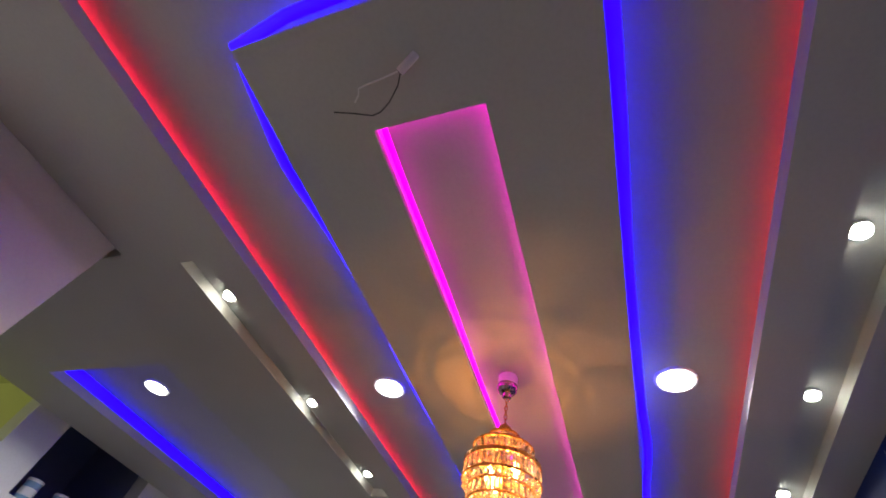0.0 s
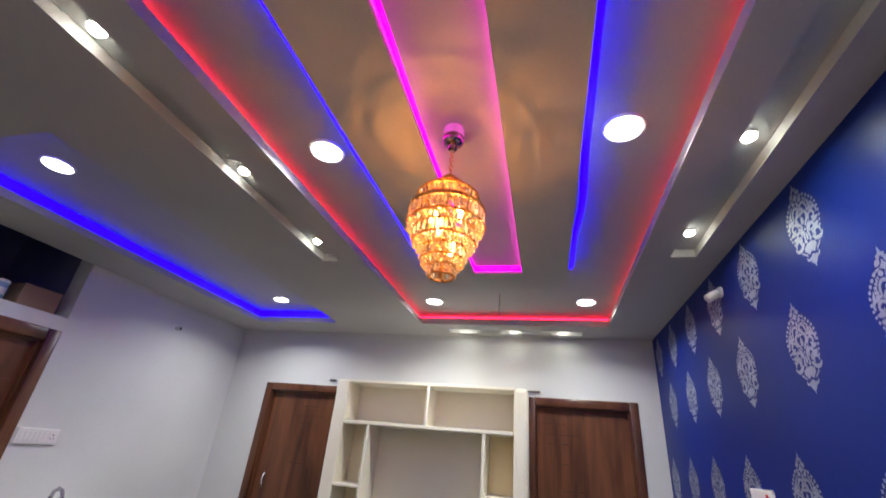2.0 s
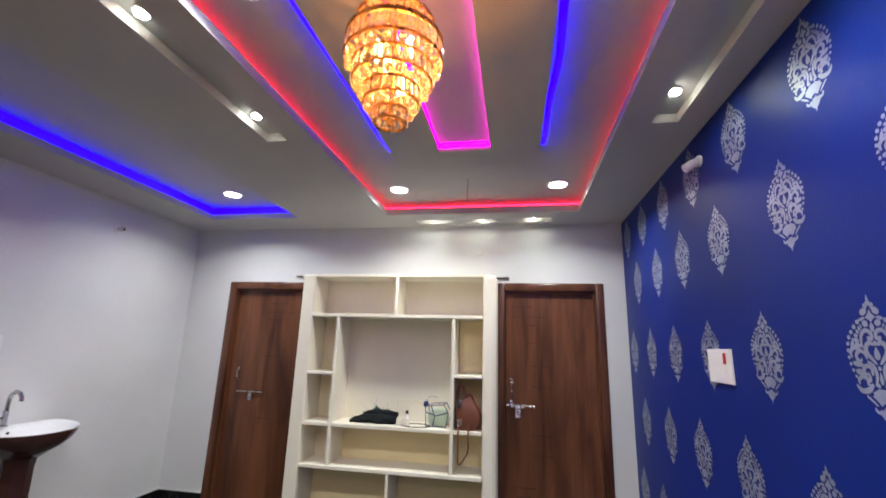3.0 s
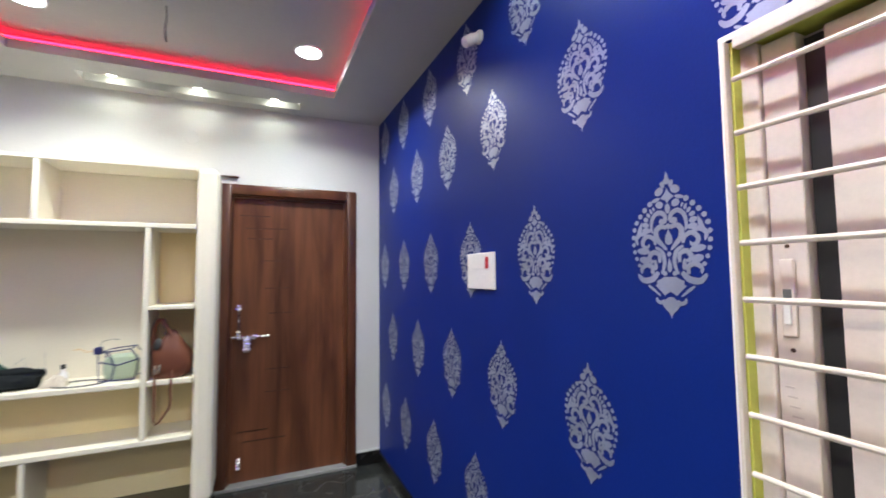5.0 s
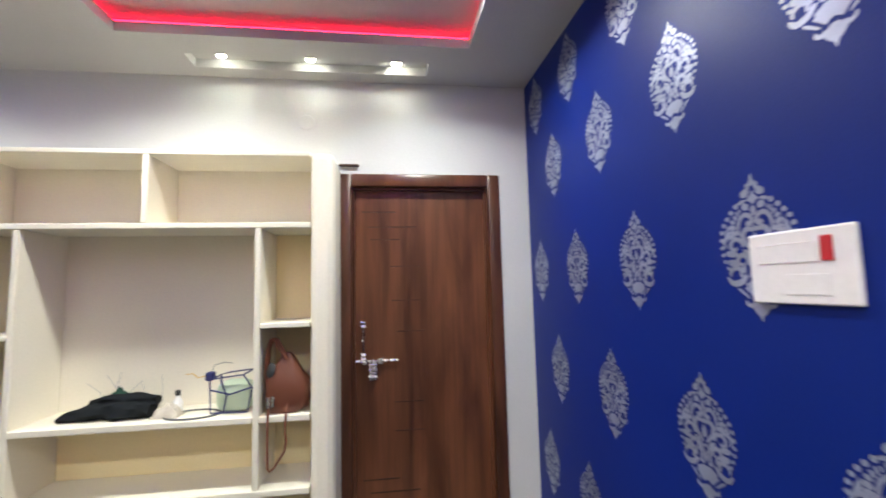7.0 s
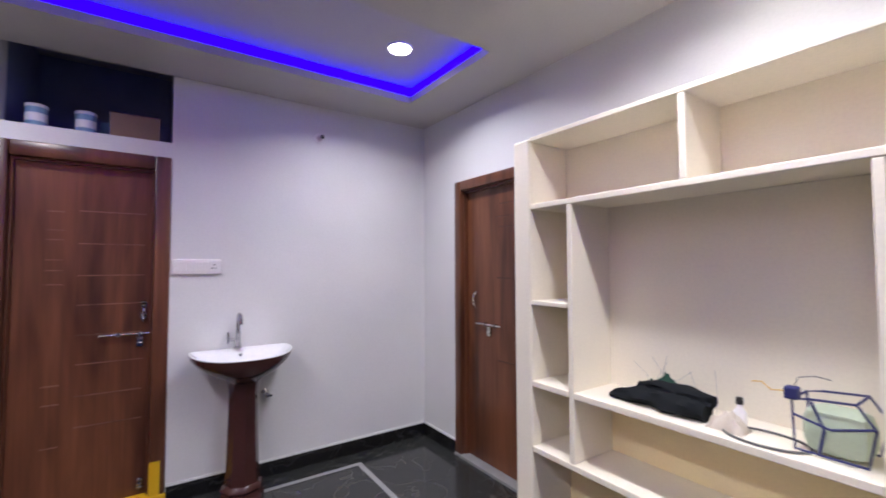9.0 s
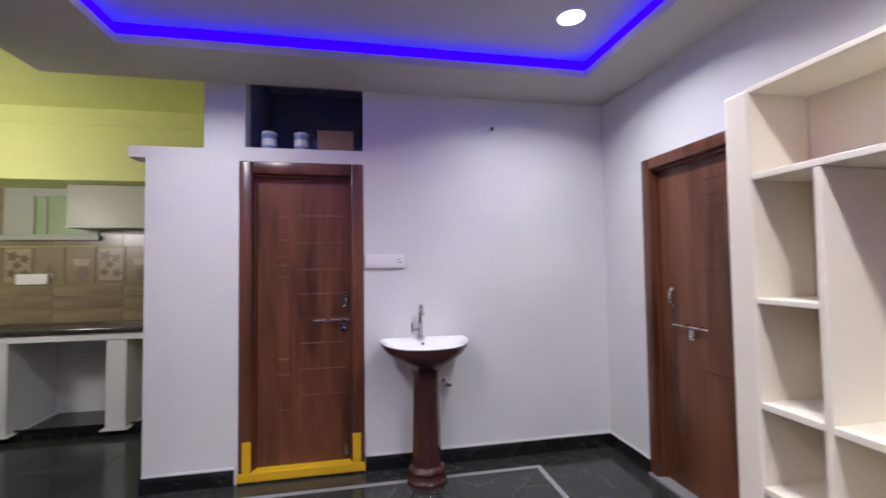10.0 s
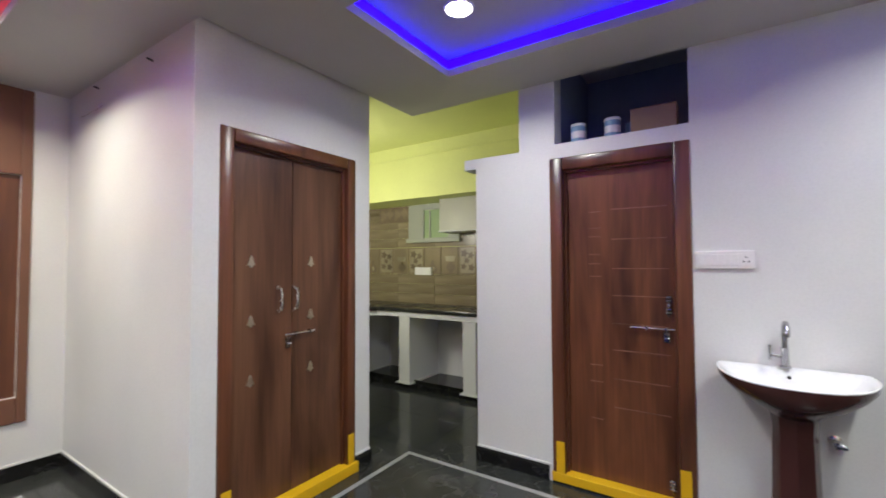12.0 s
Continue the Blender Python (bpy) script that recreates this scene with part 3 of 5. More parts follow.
def aldrop(parent, x, y, z, length=0.26, drop=0.0):
    """Sliding bolt with two brackets, handle knob and hasp plate."""
    b = part("sliding_bolt", tube([(x - length / 2, y - 0.022, z), (x + length / 2, y - 0.022, z)], 0.007, 10), CHROME, parent, "chrome sliding bolt", True)
    part("bracket", boxes((x - 0.06, x - 0.035, y - 0.034, y, z - 0.016, z + 0.016), bevel=0.003), CHROME, b)
    part("bracket", boxes((x + 0.03, x + 0.055, y - 0.034, y, z - 0.016, z + 0.016), bevel=0.003), CHROME, b)
    h = x + drop
    part("hasp", boxes((h - 0.022, h + 0.018, y - 0.030, y - 0.004, z - (0.07 if drop else 0.105), z + 0.006), (h - 0.016, h + 0.012, y - 0.036, y - 0.031, z - 0.095, z - 0.06), bevel=0.003), CHROME, b)
    for zz in (-0.02, -0.045, -0.085) if not drop else ():
        part("ridge", tube([(h - 0.026, y - 0.034, z + zz), (h + 0.022, y - 0.034, z + zz)], 0.006, 8), CHROME, b, "", True)
    part("knob", tube([(x + 0.085, y - 0.022, z), (x + 0.085, y - 0.045, z + 0.004)], 0.006, 10), CHROME, b)


def tower_bolt(parent, x, y, z, h=0.14, metal_=None):
    b = part("tower_bolt", boxes((x - 0.010, x + 0.010, y - 0.003, y, z - h / 2, z + h / 2)), WOODF, parent, "small tower bolt")
    part("rod", tube([(x, y - 0.010, z - h / 2 - 0.02), (x, y - 0.010, z + h / 2 - 0.01)], 0.005), NICKEL, b)
    for zz in (z - h / 2 + 0.014, z + h / 2 - 0.014):
        part("bracket", tube([(x - 0.014, y - 0.010, zz - 0.010), (x + 0.014, y - 0.010, zz - 0.010)], 0.009, 8), metal_ or CHROME, b, "", True)
        part("bracket", tube([(x - 0.014, y - 0.010, zz + 0.011), (x + 0.014, y - 0.010, zz + 0.011)], 0.009, 8), metal_ or CHROME, b, "", True)
    part("knob", boxes((x - 0.006, x + 0.006, y - 0.028, y - 0.008, z - 0.008, z + 0.008), bevel=0.002), CHROME, b)


def grooved(leaf, lines, y, material=None):
    # raised strips stand for cut grooves: dark as their shade, pale as their highlight
    for x0, x1, z in lines:
        part("groove", boxes((x0, x1, y - 0.0022, y, z - 0.003, z + 0.003)), material or GROOVELIT, leaf)


def door_set(name, m, w, h, label, fw=0.075, leaves=1, depth=0.06, veneer=None):
    """Frame flush with its wall, leaf set back inside. Local: x along the wall, front towards -y."""
    d = thing(name, m, label, "door", "", "structure")
    part("frame", boxes((0, fw, -0.012, 0.12, 0, h), (w - fw, w, -0.012, 0.12, 0, h), (fw, w - fw, -0.012, 0.12, h - fw, h), bevel=0.011), WOODF, d, "brown polished wooden frame", True)
    part("stop", boxes((fw, fw + 0.014, 0.028, depth, 0.02, h - fw), (w - fw - 0.014, w - fw, 0.028, depth, 0.02, h - fw), (fw + 0.014, w - fw - 0.014, 0.028, depth, h - fw - 0.014, h - fw), bevel=0.002), WOODF, d)
    made = []
    lw = (w - 2 * fw) / leaves
    for k in range(leaves):
        x0 = fw + k * lw + 0.002
        made.append(part("leaf", boxes((x0, x0 + lw - 0.004, depth, depth + 0.035, 0.022, h - fw - 0.003), bevel=0.002), veneer or WOOD, d, "brown veneered leaf"))
    return d, made


def sill(d, w, material, z=0.022):
    part("threshold", boxes((0.0, w, -0.02, 0.13, 0, z), bevel=0.003), material, d)


# right door on the north wall
d, (leaf,) = door_set("door_1", pose(0.645, YN, 0), 0.955, 2.10, "closed brown veneered door with chrome bolts beside shelf unit")
sill(d, 0.955, INLAY)
grooved(leaf, [(0.125, 0.33, 1.885), (0.165, 0.45, 1.795), (0.18, 0.35, 1.72), (0.29, 0.47, 1.56), (0.30, 0.47, 1.36), (0.33, 0.49, 1.18), (0.31, 0.48, 0.78), (0.31, 0.48, 0.62), (0.13, 0.33, 0.36), (0.17, 0.45, 0.29)], 0.06, GROOVESHADE)
aldrop(leaf, 0.19, 0.06, 1.02, 0.29)
tower_bolt(leaf, 0.135, 0.06, 1.135, 0.21)
tower_bolt(leaf, 0.145, 0.06, 0.15, 0.07)
# left door on the north wall
d, (leaf,) = door_set("door_2", pose(-2.10, YN, 0), 0.90, 2.10, "closed brown veneered door with chrome bolt beside basin wall")
sill(d, 0.90, INLAY)
grooved(leaf, [(0.45, 0.62, 1.885), (0.40, 0.70, 1.795), (0.45, 0.62, 1.72), (0.42, 0.6, 1.36), (0.42, 0.6, 0.78)], 0.06, GROOVESHADE)
slim_bolt(leaf, 0.335, 0.06, 1.02, 0.27, 0.0, STEEL)
part("pull", tube([(0.19, 0.055, 1.13), (0.19, 0.03, 1.15), (0.19, 0.022, 1.19), (0.19, 0.03, 1.23), (0.19, 0.055, 1.25)], 0.008), CHROME, leaf, "chrome pull", True)
# bathroom door
d, (leaf,) = door_set("door_3", pose(XW, 2.114, 0, 0, 0, 90), 0.817, 2.13, "closed brown grooved bathroom door with yellow threshold", 0.085)
G = [(0.375, 0.69, z) for z in (1.77, 1.58, 1.395, 1.225, 1.05, 0.885, 0.705, 0.53)]
G += [(0.235, 0.31, z) for z in (1.76, 1.655, 1.60, 1.485, 1.425, 1.345, 0.78, 0.675, 0.44)]
grooved(leaf, G, 0.06)
slim_bolt(leaf, 0.60, 0.06, 1.04, 0.24, 0.075)
tower_bolt(leaf, 0.69, 0.06, 1.18, 0.10, NICKEL)
tower_bolt(leaf, 0.69, 0.06, 0.14, 0.05, NICKEL)
part("threshold", boxes((-0.004, 0.821, -0.018, 0.13, 0.012, 0.07), bevel=0.004), YELLOW, d, "bright yellow painted threshold")
part("threshold_foot", boxes((0.0, 0.817, -0.014, 0.13, 0, 0.0118)), SKIRT, d, "black granite foot")
for x in (0.027, 0.735):
    part("yellow_band", boxes((x, x + 0.055, -0.016, -0.0125, 0.07, 0.27)), YELLOW, d, "bright yellow paint on frame foot")
# prayer room double door
d, leaves = door_set("door_4", pose(-0.983, YP, 0, 0, 0, 180), 0.962, 2.165, "closed brown double prayer-room door with bell ornaments", 0.075, 2, 0.05, WOODB)


def bell(x, z):
    """A small flat bell ornament."""
    out = [(0, 0.048), (0.007, 0.042), (0.009, 0.034), (0.014, 0.026), (0.017, 0.008), (0.026, -0.012), (0.033, -0.02), (0.012, -0.022), (0.009, -0.034), (0, -0.038)]
    pts = out + [(-a, b) for a, b in out[-2:0:-1]]
    bm = bmesh.new()
    f = bm.faces.new([bm.verts.new((x + a * 0.8, 0.05, z + b * 0.8)) for a, b in pts])
    ext = bmesh.ops.extrude_face_region(bm, geom=[f])
    bmesh.ops.translate(bm, verts=[v for v in ext["geom"] if isinstance(v, bmesh.types.BMVert)], vec=(0, -0.006, 0))
    return bm


for k, x in ((0, 0.21), (1, 0.62)):
    for z in (1.445, 1.11, 0.78):
        part("bell_ornament", bell(x, z), ORNAMENT, leaves[k], "pale metal bell ornament")
for k, x in ((0, 0.38), (1, 0.49)):
    part("handle", tube([(x, 0.052, 1.15), (x, 0.012, 1.165), (x, 0.006, 1.20), (x, 0.006, 1.25), (x, 0.012, 1.285), (x, 0.052, 1.30)], 0.009, 10), CHROME, leaves[k], "chrome bow handle", True)
slim_bolt(leaves[1], 0.53, 0.05, 1.01, 0.22, -0.08)
part("threshold", boxes((-0.012, 0.974, -0.03, 0.11, 0, 0.07), bevel=0.004), YELLOW, d, "bright yellow painted threshold")
for x in (0.018, 0.89):
    part("yellow_band", boxes((x, x + 0.054, -0.016, -0.0125, 0.07, 0.27)), YELLOW, d, "bright yellow paint on frame foot")

# ---- shelf unit on the north wall ----
YF = 4.49
u = thing("shelf_unit", pose(-0.23, YF, 0), "cream painted built-in open shelf unit on black plinth", "shelf")
UX = 0.23


def ub(name, x0, x1, z0, z1, y0=0.0, y1=0.308, label="", bevel=0.004, material=None):
    return part(name, boxes((x0 + UX, x1 + UX, y0, y1, z0, z1), bevel=bevel), material or CREAM, u, label)


ub("plinth", -1.118, 0.655, 0, 0.098, 0.004, 0.306, "black granite plinth", 0.002, SKIRT)
ub("side_panel", -1.125, -1.005, 0.10, 2.125, bevel=0.012)
ub("side_panel", 0.545, 0.663, 0.10, 2.127, bevel=0.034)
ub("top_board", -1.004, 0.544, 2.105, 2.128, 0.002)
ub("shelf", -1.004, 0.544, 1.742, 1.770, 0.002)
ub("shelf", -1.004, -0.770, 1.238, 1.262, 0.002)
ub("shelf", -1.004, -0.770, 0.815, 0.845, 0.002)
ub("shelf", 0.313, 0.544, 1.255, 1.280, 0.002)
ub("shelf", -0.740, 0.283, 0.815, 0.845, 0.002)
ub("shelf", 0.313, 0.544, 0.815, 0.845, 0.002)
ub("shelf", -1.004, 0.544, 0.480, 0.510, 0.002)
# unit cream with the compartments' yellow light put into the back colour
CREAMLIT = paint("cream_with_yellow_light", (0.92, 0.78, 0.48), 0.5, 0.04)
for x0, x1, z0, z1 in ((0.313, 0.544, 0.846, 1.254), (0.313, 0.544, 1.281, 1.741), (0.313, 0.544, 0.511, 0.814), (-0.740, 0.283, 0.511, 0.814), (-1.004, -0.236, 0.10, 0.479), (-0.209, 0.544, 0.10, 0.479)):
    ub("back_panel", x0, x1, z0, z1, 0.300, 0.309, "cream back tinted yellow for the warm light on it", 0.0, CREAMLIT)
for x0, x1, z0, z1 in ((-0.740, 0.283, 0.846, 1.741), (-1.004, -0.236, 1.771, 2.104), (-0.207, 0.544, 1.771, 2.104)):
    ub("back_panel", x0, x1, z0, z1, 0.300, 0.309, "", 0.0)
# left column backs: a weaker warm light mixed into the cream
CREAMWARM = paint("cream_with_warm_light", (0.87, 0.79, 0.60), 0.5, 0.04)
for z0, z1 in ((0.511, 0.814), (0.846, 1.237), (1.263, 1.741)):
    ub("back_panel", -1.004, -0.770, z0, z1, 0.300, 0.309, "", 0.0, CREAMWARM)
ub("divider", -0.235, -0.208, 1.771, 2.104, 0.004)
ub("divider", -0.769, -0.741, 0.511, 1.741, 0.004)
ub("divider", 0.284, 0.312, 0.511, 1.741, 0.004)
ub("divider", -0.235, -0.210, 0.099, 0.479, 0.004)

# things on the shelves; board top at 0.845
ZS = 0.845


def crumpled(name, cx, cy, z, sx, sy, h, material, label, category, seed, seg=26):
    """Soft heap of cloth with folds."""
    bm = bmesh.new()
    grid = {}
    for i in range(seg + 1):
        for j in range(seg // 2 + 1):
            a, b = 2 * i / seg - 1, 4 * j / seg - 1
            e = max(0.0, 1 - (abs(a) ** 2.4 + abs(b) ** 2.4))
            f = noise.noise(Vector((a * 2.3 + seed, b * 2.1, 0.3))) * 0.45 + noise.noise(Vector((a * 6 + seed, b * 5, 1.7))) * 0.22
            wob = 1 + 0.16 * noise.noise(Vector((a * 2 + seed * 2, b * 2, 5)))
            grid[i, j] = bm.verts.new((cx + sx * a * wob, cy + sy * b * wob, z + 0.003 + h * (e ** 0.45) * max(0.18, 0.75 + f)))
    for i in range(seg):
        for j in range(seg // 2):
            bm.faces.new((grid[i, j], grid[i + 1, j], grid[i + 1, j + 1], grid[i, j + 1]))
    ring = bm.edges[:]
    ext = bmesh.ops.extrude_edge_only(bm, edges=[e for e in ring if e.is_boundary])
    for v in [g for g in ext["geom"] if isinstance(g, bmesh.types.BMVert)]:
        v.co.z = z
    return tagged(new(name, mesh_of(name, bm, material, True)), label, category)


def limp(sections, seed, seg=16):
    """A soft lying roll: (x, y, z, half depth, half height) from end to end, flat where it rests."""
    bm = bmesh.new()
    rows = []
    for k in range((len(sections) - 1) * 4 + 1):
        t = k / 4
        a, b = sections[min(int(t), len(sections) - 2)], sections[min(int(t) + 1, len(sections) - 1)]
        f = t - min(int(t), len(sections) - 2)
        x, y, z, ry, rz = [p + (q - p) * f for p, q in zip(a, b)]
        ring = []
        for i in range(seg):
            g = 2 * math.pi * i / seg
            q = 1 + 0.42 * noise.noise(Vector((x * 14 + seed, math.cos(g) * 1.6, math.sin(g) * 1.6))) + 0.18 * noise.noise(Vector((x * 40, math.cos(g) * 3, math.sin(g) * 3 + seed)))
            ring.append(bm.verts.new((x, y + ry * q * math.cos(g), max(sections[0][2] - sections[0][4], z + rz * q * math.sin(g)))))
        rows.append(ring)
    for a, b in zip(rows, rows[1:]):
        for i in range(seg):
            bm.faces.new((a[i], a[(i + 1) % seg], b[(i + 1) % seg], b[i]))
    bm.faces.new(rows[0][::-1])
    bm.faces.new(rows[-1])
    return bm


cg = thing("cloth_bag", pose(-0.41, 4.62, ZS), "rolled black cloth bag lying on white shelf", "bag")
part("body", limp(((-0.20, -0.03, 0.012, 0.012, 0.012), (-0.17, -0.02, 0.022, 0.032, 0.022), (-0.10, 0.0, 0.030, 0.055, 0.032), (-0.02, 0.005, 0.036, 0.07, 0.040), (0.08, 0.005, 0.038, 0.075, 0.044), (0.16, 0.0, 0.036, 0.07, 0.044), (0.20, -0.005, 0.030, 0.05, 0.036)), 2.0), CLOTH, cg, "", True)
part("rolled_flap", limp(((-0.10, 0.035, 0.066, 0.02, 0.014), (-0.02, 0.03, 0.080, 0.034, 0.022), (0.08, 0.025, 0.082, 0.038, 0.026), (0.17, 0.02, 0.078, 0.040, 0.028), (0.215, 0.015, 0.072, 0.034, 0.026)), 7.0), CLOTH, cg, "", True)
crumpled("net_bundle", -0.43, 4.705, ZS, 0.095, 0.05, 0.122, CLOTHG, "dark green tangled net bundle behind black cloth", "net", 8.4, 20)
wires = thing("wire_ends", pose(-0.38, 4.72, ZS), "thin grey wire ends sticking up from bundle", "wire")
for k in range(7):
    a = random.uniform(-1, 1)
    x0 = random.uniform(-0.12, 0.2)
    part("wire", tube([(x0, 0, 0.0), (x0 + 0.03 * a, 0.01, 0.10), (x0 + 0.10 * a, 0.0, random.uniform(0.12, 0.20))], 0.0010, 5), PALEWIRE, wires)
loop = [(-0.02 + 0.125 * math.cos(a), 4.59 + 0.082 * math.sin(a), ZS + 0.005) for a in [2 * math.pi * k / 32 for k in range(32)]]
tagged(new("cable_loop", mesh_of("cable_loop", tube(loop, 0.0045, 6, None, True), WIRE, True)), "thin dark cable coiled in a loop on shelf", "cable")
bt = thing("small_bottle", pose(-0.115, 4.65, ZS), "small clear bottle with black cap on shelf", "bottle")
part("body", lathe([(0.020, 0.0), (0.022, 0.01), (0.022, 0.055), (0.010, 0.075), (0.010, 0.085)], 18), PLASTIC, bt, "", True)
part("cap", lathe([(0.012, 0.0851), (0.012, 0.107), (0.010, 0.110)], 16), DARK, bt, "black cap", True)
crumpled("plastic_wrap", -0.135, 4.60, ZS, 0.06, 0.045, 0.06, paint("pale_wrapper", (0.52, 0.46, 0.38), 0.4, 0.15), "crumpled pale plastic wrapper on shelf", "wrapper", 5.5, 16)
hp = thing("lamp_box", pose(0.16, 4.64, ZS), "pale green rounded box bound with navy cord on shelf", "box")
part("box", boxes((-0.082, 0.088, -0.068, 0.068, 0.001, 0.15), bevel=0.045), PALEGREEN, hp, "", True)
for y in (-0.074, 0.074):
    part("cord", tube([(-0.095, y, 0.165), (-0.09, y, 0.01), (0.08, y, 0.008), (0.10, y, 0.12), (0.06, y, 0.185), (-0.05, y, 0.175)], 0.0042, 6, None, True), CORD, hp)
part("cord", tube([(-0.095, -0.074, 0.165), (-0.095, 0.074, 0.165)], 0.0042), CORD, hp)
part("cord", tube([(-0.03, -0.078, 0.01), (-0.015, -0.080, 0.09), (-0.045, -0.078, 0.17)], 0.0042), CORD, hp)
part("cord", tube([(-0.09, -0.079, 0.12), (0.0, -0.079, 0.095), (0.1, -0.079, 0.125)], 0.0042), CORD, hp)
part("cord", tube([(0.06, -0.074, 0.185), (0.06, 0.074, 0.185)], 0.0042), CORD, hp)
part("cap", boxes((-0.112, -0.075, -0.09, -0.05, 0.165, 0.205), bevel=0.006), CORD, hp, "navy cap")
part("lead", tube([(-0.10, -0.07, 0.19), (-0.15, -0.07, 0.18), (-0.18, -0.06, 0.20), (-0.21, -0.06, 0.195)], 0.002, 5), YELLOW, hp, "thin yellow lead")
part("lead", tube([(-0.09, -0.07, 0.20), (-0.08, -0.06, 0.235), (-0.04, -0.05, 0.245), (0.0, -0.05, 0.24)], 0.0016, 5), WIRE, hp)

# handbag with hanging strap in the right compartment
hb = thing("handbag", pose(0.425, 4.565, ZS), "tan leather handbag slumped on shelf, strap hanging down", "handbag")
bm = bmesh.new()
seg, rows = 20, []
for k, (wx, wy, z, ox) in enumerate(((0.070, 0.036, 0.0, -0.010), (0.098, 0.050, 0.018, 0.000), (0.108, 0.056, 0.06, 0.004), (0.110, 0.056, 0.11, 0.006), (0.098, 0.050, 0.155, -0.002), (0.076, 0.042, 0.195, -0.004), (0.052, 0.032, 0.235, 0.000), (0.030, 0.022, 0.27, 0.004), (0.012, 0.012, 0.285, 0.006))):
    ring = []
    for i in range(seg):
        a = 2 * math.pi * i / seg
        q = 1 + 0.16 * noise.noise(Vector((math.cos(a) * 1.9, math.sin(a) * 1.9, z * 16)))
        c, s = math.cos(a), math.sin(a)
        ring.append(bm.verts.new((ox + wx * q * math.copysign(abs(c) ** 0.75, c), wy * q * math.copysign(abs(s) ** 0.75, s), z)))
    rows.append(ring)
for a, b in zip(rows, rows[1:]):
    for i in range(seg):
        bm.faces.new((a[i], a[(i + 1) % seg], b[(i + 1) % seg], b[i]))
bm.faces.new(rows[0][::-1])
bm.faces.new(rows[-1])
part("body", bm, LEATHER, hb, "", True)
for y in (-0.030, 0.012):
    part("handle", tube([(-0.088, y, 0.15), (-0.092, y, 0.22), (-0.088, y, 0.30), (-0.070, y, 0.352), (-0.050, y, 0.348), (-0.028, y, 0.305), (0.0, y, 0.255)], 0.0085, 8), LEATHER, hb, "stitched leather handle", True)
# closed black cap stuck on the leather as the shade of the opening
part("mouth", lathe([(0.020, 0.0), (0.024, 0.006), (0.014, 0.012)], 14, None, (0, 0), 1.0, 1.5), DARK, hb, "black cap for the shade in the open mouth", True).matrix_basis = pose(-0.066, -0.034, 0.205, 70, 0, -20)
part("strap", tube([(-0.066, -0.050, 0.06), (-0.070, -0.078, -0.005), (-0.070, -0.079, -0.12), (-0.068, -0.078, -0.235), (-0.060, -0.078, -0.25), (-0.040, -0.078, -0.235), (0.006, -0.078, -0.165), (0.014, -0.078, -0.12), (0.008, -0.078, -0.06), (0.012, -0.078, -0.004), (0.014, -0.055, 0.05)], 0.0058, 8), LEATHER, hb, "long leather strap", True)
part("buckle", boxes((-0.080, -0.066, -0.070, -0.062, 0.035, 0.085), bevel=0.001), CHROME, hb, "silver buckle")
part("buckle", boxes((-0.058, -0.044, -0.070, -0.060, 0.040, 0.090), bevel=0.001), CHROME, hb, "silver clip")

# iron pins left in the wall above the doors
for x, z, w in ((-1.33, 2.155, 0.06), (0.71, 2.145, 0.11)):
    tagged(new("iron_pin", mesh_of("iron_pin", boxes((x - w / 2, x + w / 2, YN - 0.03, YN, z - 0.005, z + 0.005), bevel=0.002), RUST)), "rusty brown iron pin in wall above door", "pin")
tagged(new("wall_patch", mesh_of("wall_patch", lathe([(0.045, 0.0), (0.043, 0.003)], 20), WHITE)), "round white blanking plate high on wall", "cover plate").matrix_world = pose(0.47, YN, 2.40, 90, 0, 0)

# ---- blue wall ----


def stroke(pts, w0, w1=None, n=14):
    """Outline of a curved tapering leaf along pts."""
    p = [Vector((*q, 0)) for q in pts]
    seg = len(p) - 1
    line = []
    for i in range(n + 1):
        t = i / n * seg
        k = min(int(t), seg - 1)
        f = t - k
        a, b, c, d = p[max(k - 1, 0)], p[k], p[k + 1], p[min(k + 2, seg)]
        line.append(0.5 * ((2 * b) + (c - a) * f + (2 * a - 5 * b + 4 * c - d) * f * f + (3 * b - a - 3 * c + d) * f ** 3))
    up, down = [], []
    for i, q in enumerate(line):
        t = (line[min(i + 1, n)] - line[max(i - 1, 0)]).normalized()
        nrm = Vector((-t.y, t.x, 0))
        s = i / n
        w = (w0 + ((w1 if w1 is not None else w0) - w0) * s) * (math.sin(math.pi * min(1, 0.12 + 0.88 * s)) ** 0.5 if w1 is None else min(1.0, 4 * (1 - s) + 0.15) ** 0.7) * 0.5
        up.append(q + nrm * w)
        down.append(q - nrm * w)
    return [(v.x, v.y) for v in up + down[::-1]], len(up)


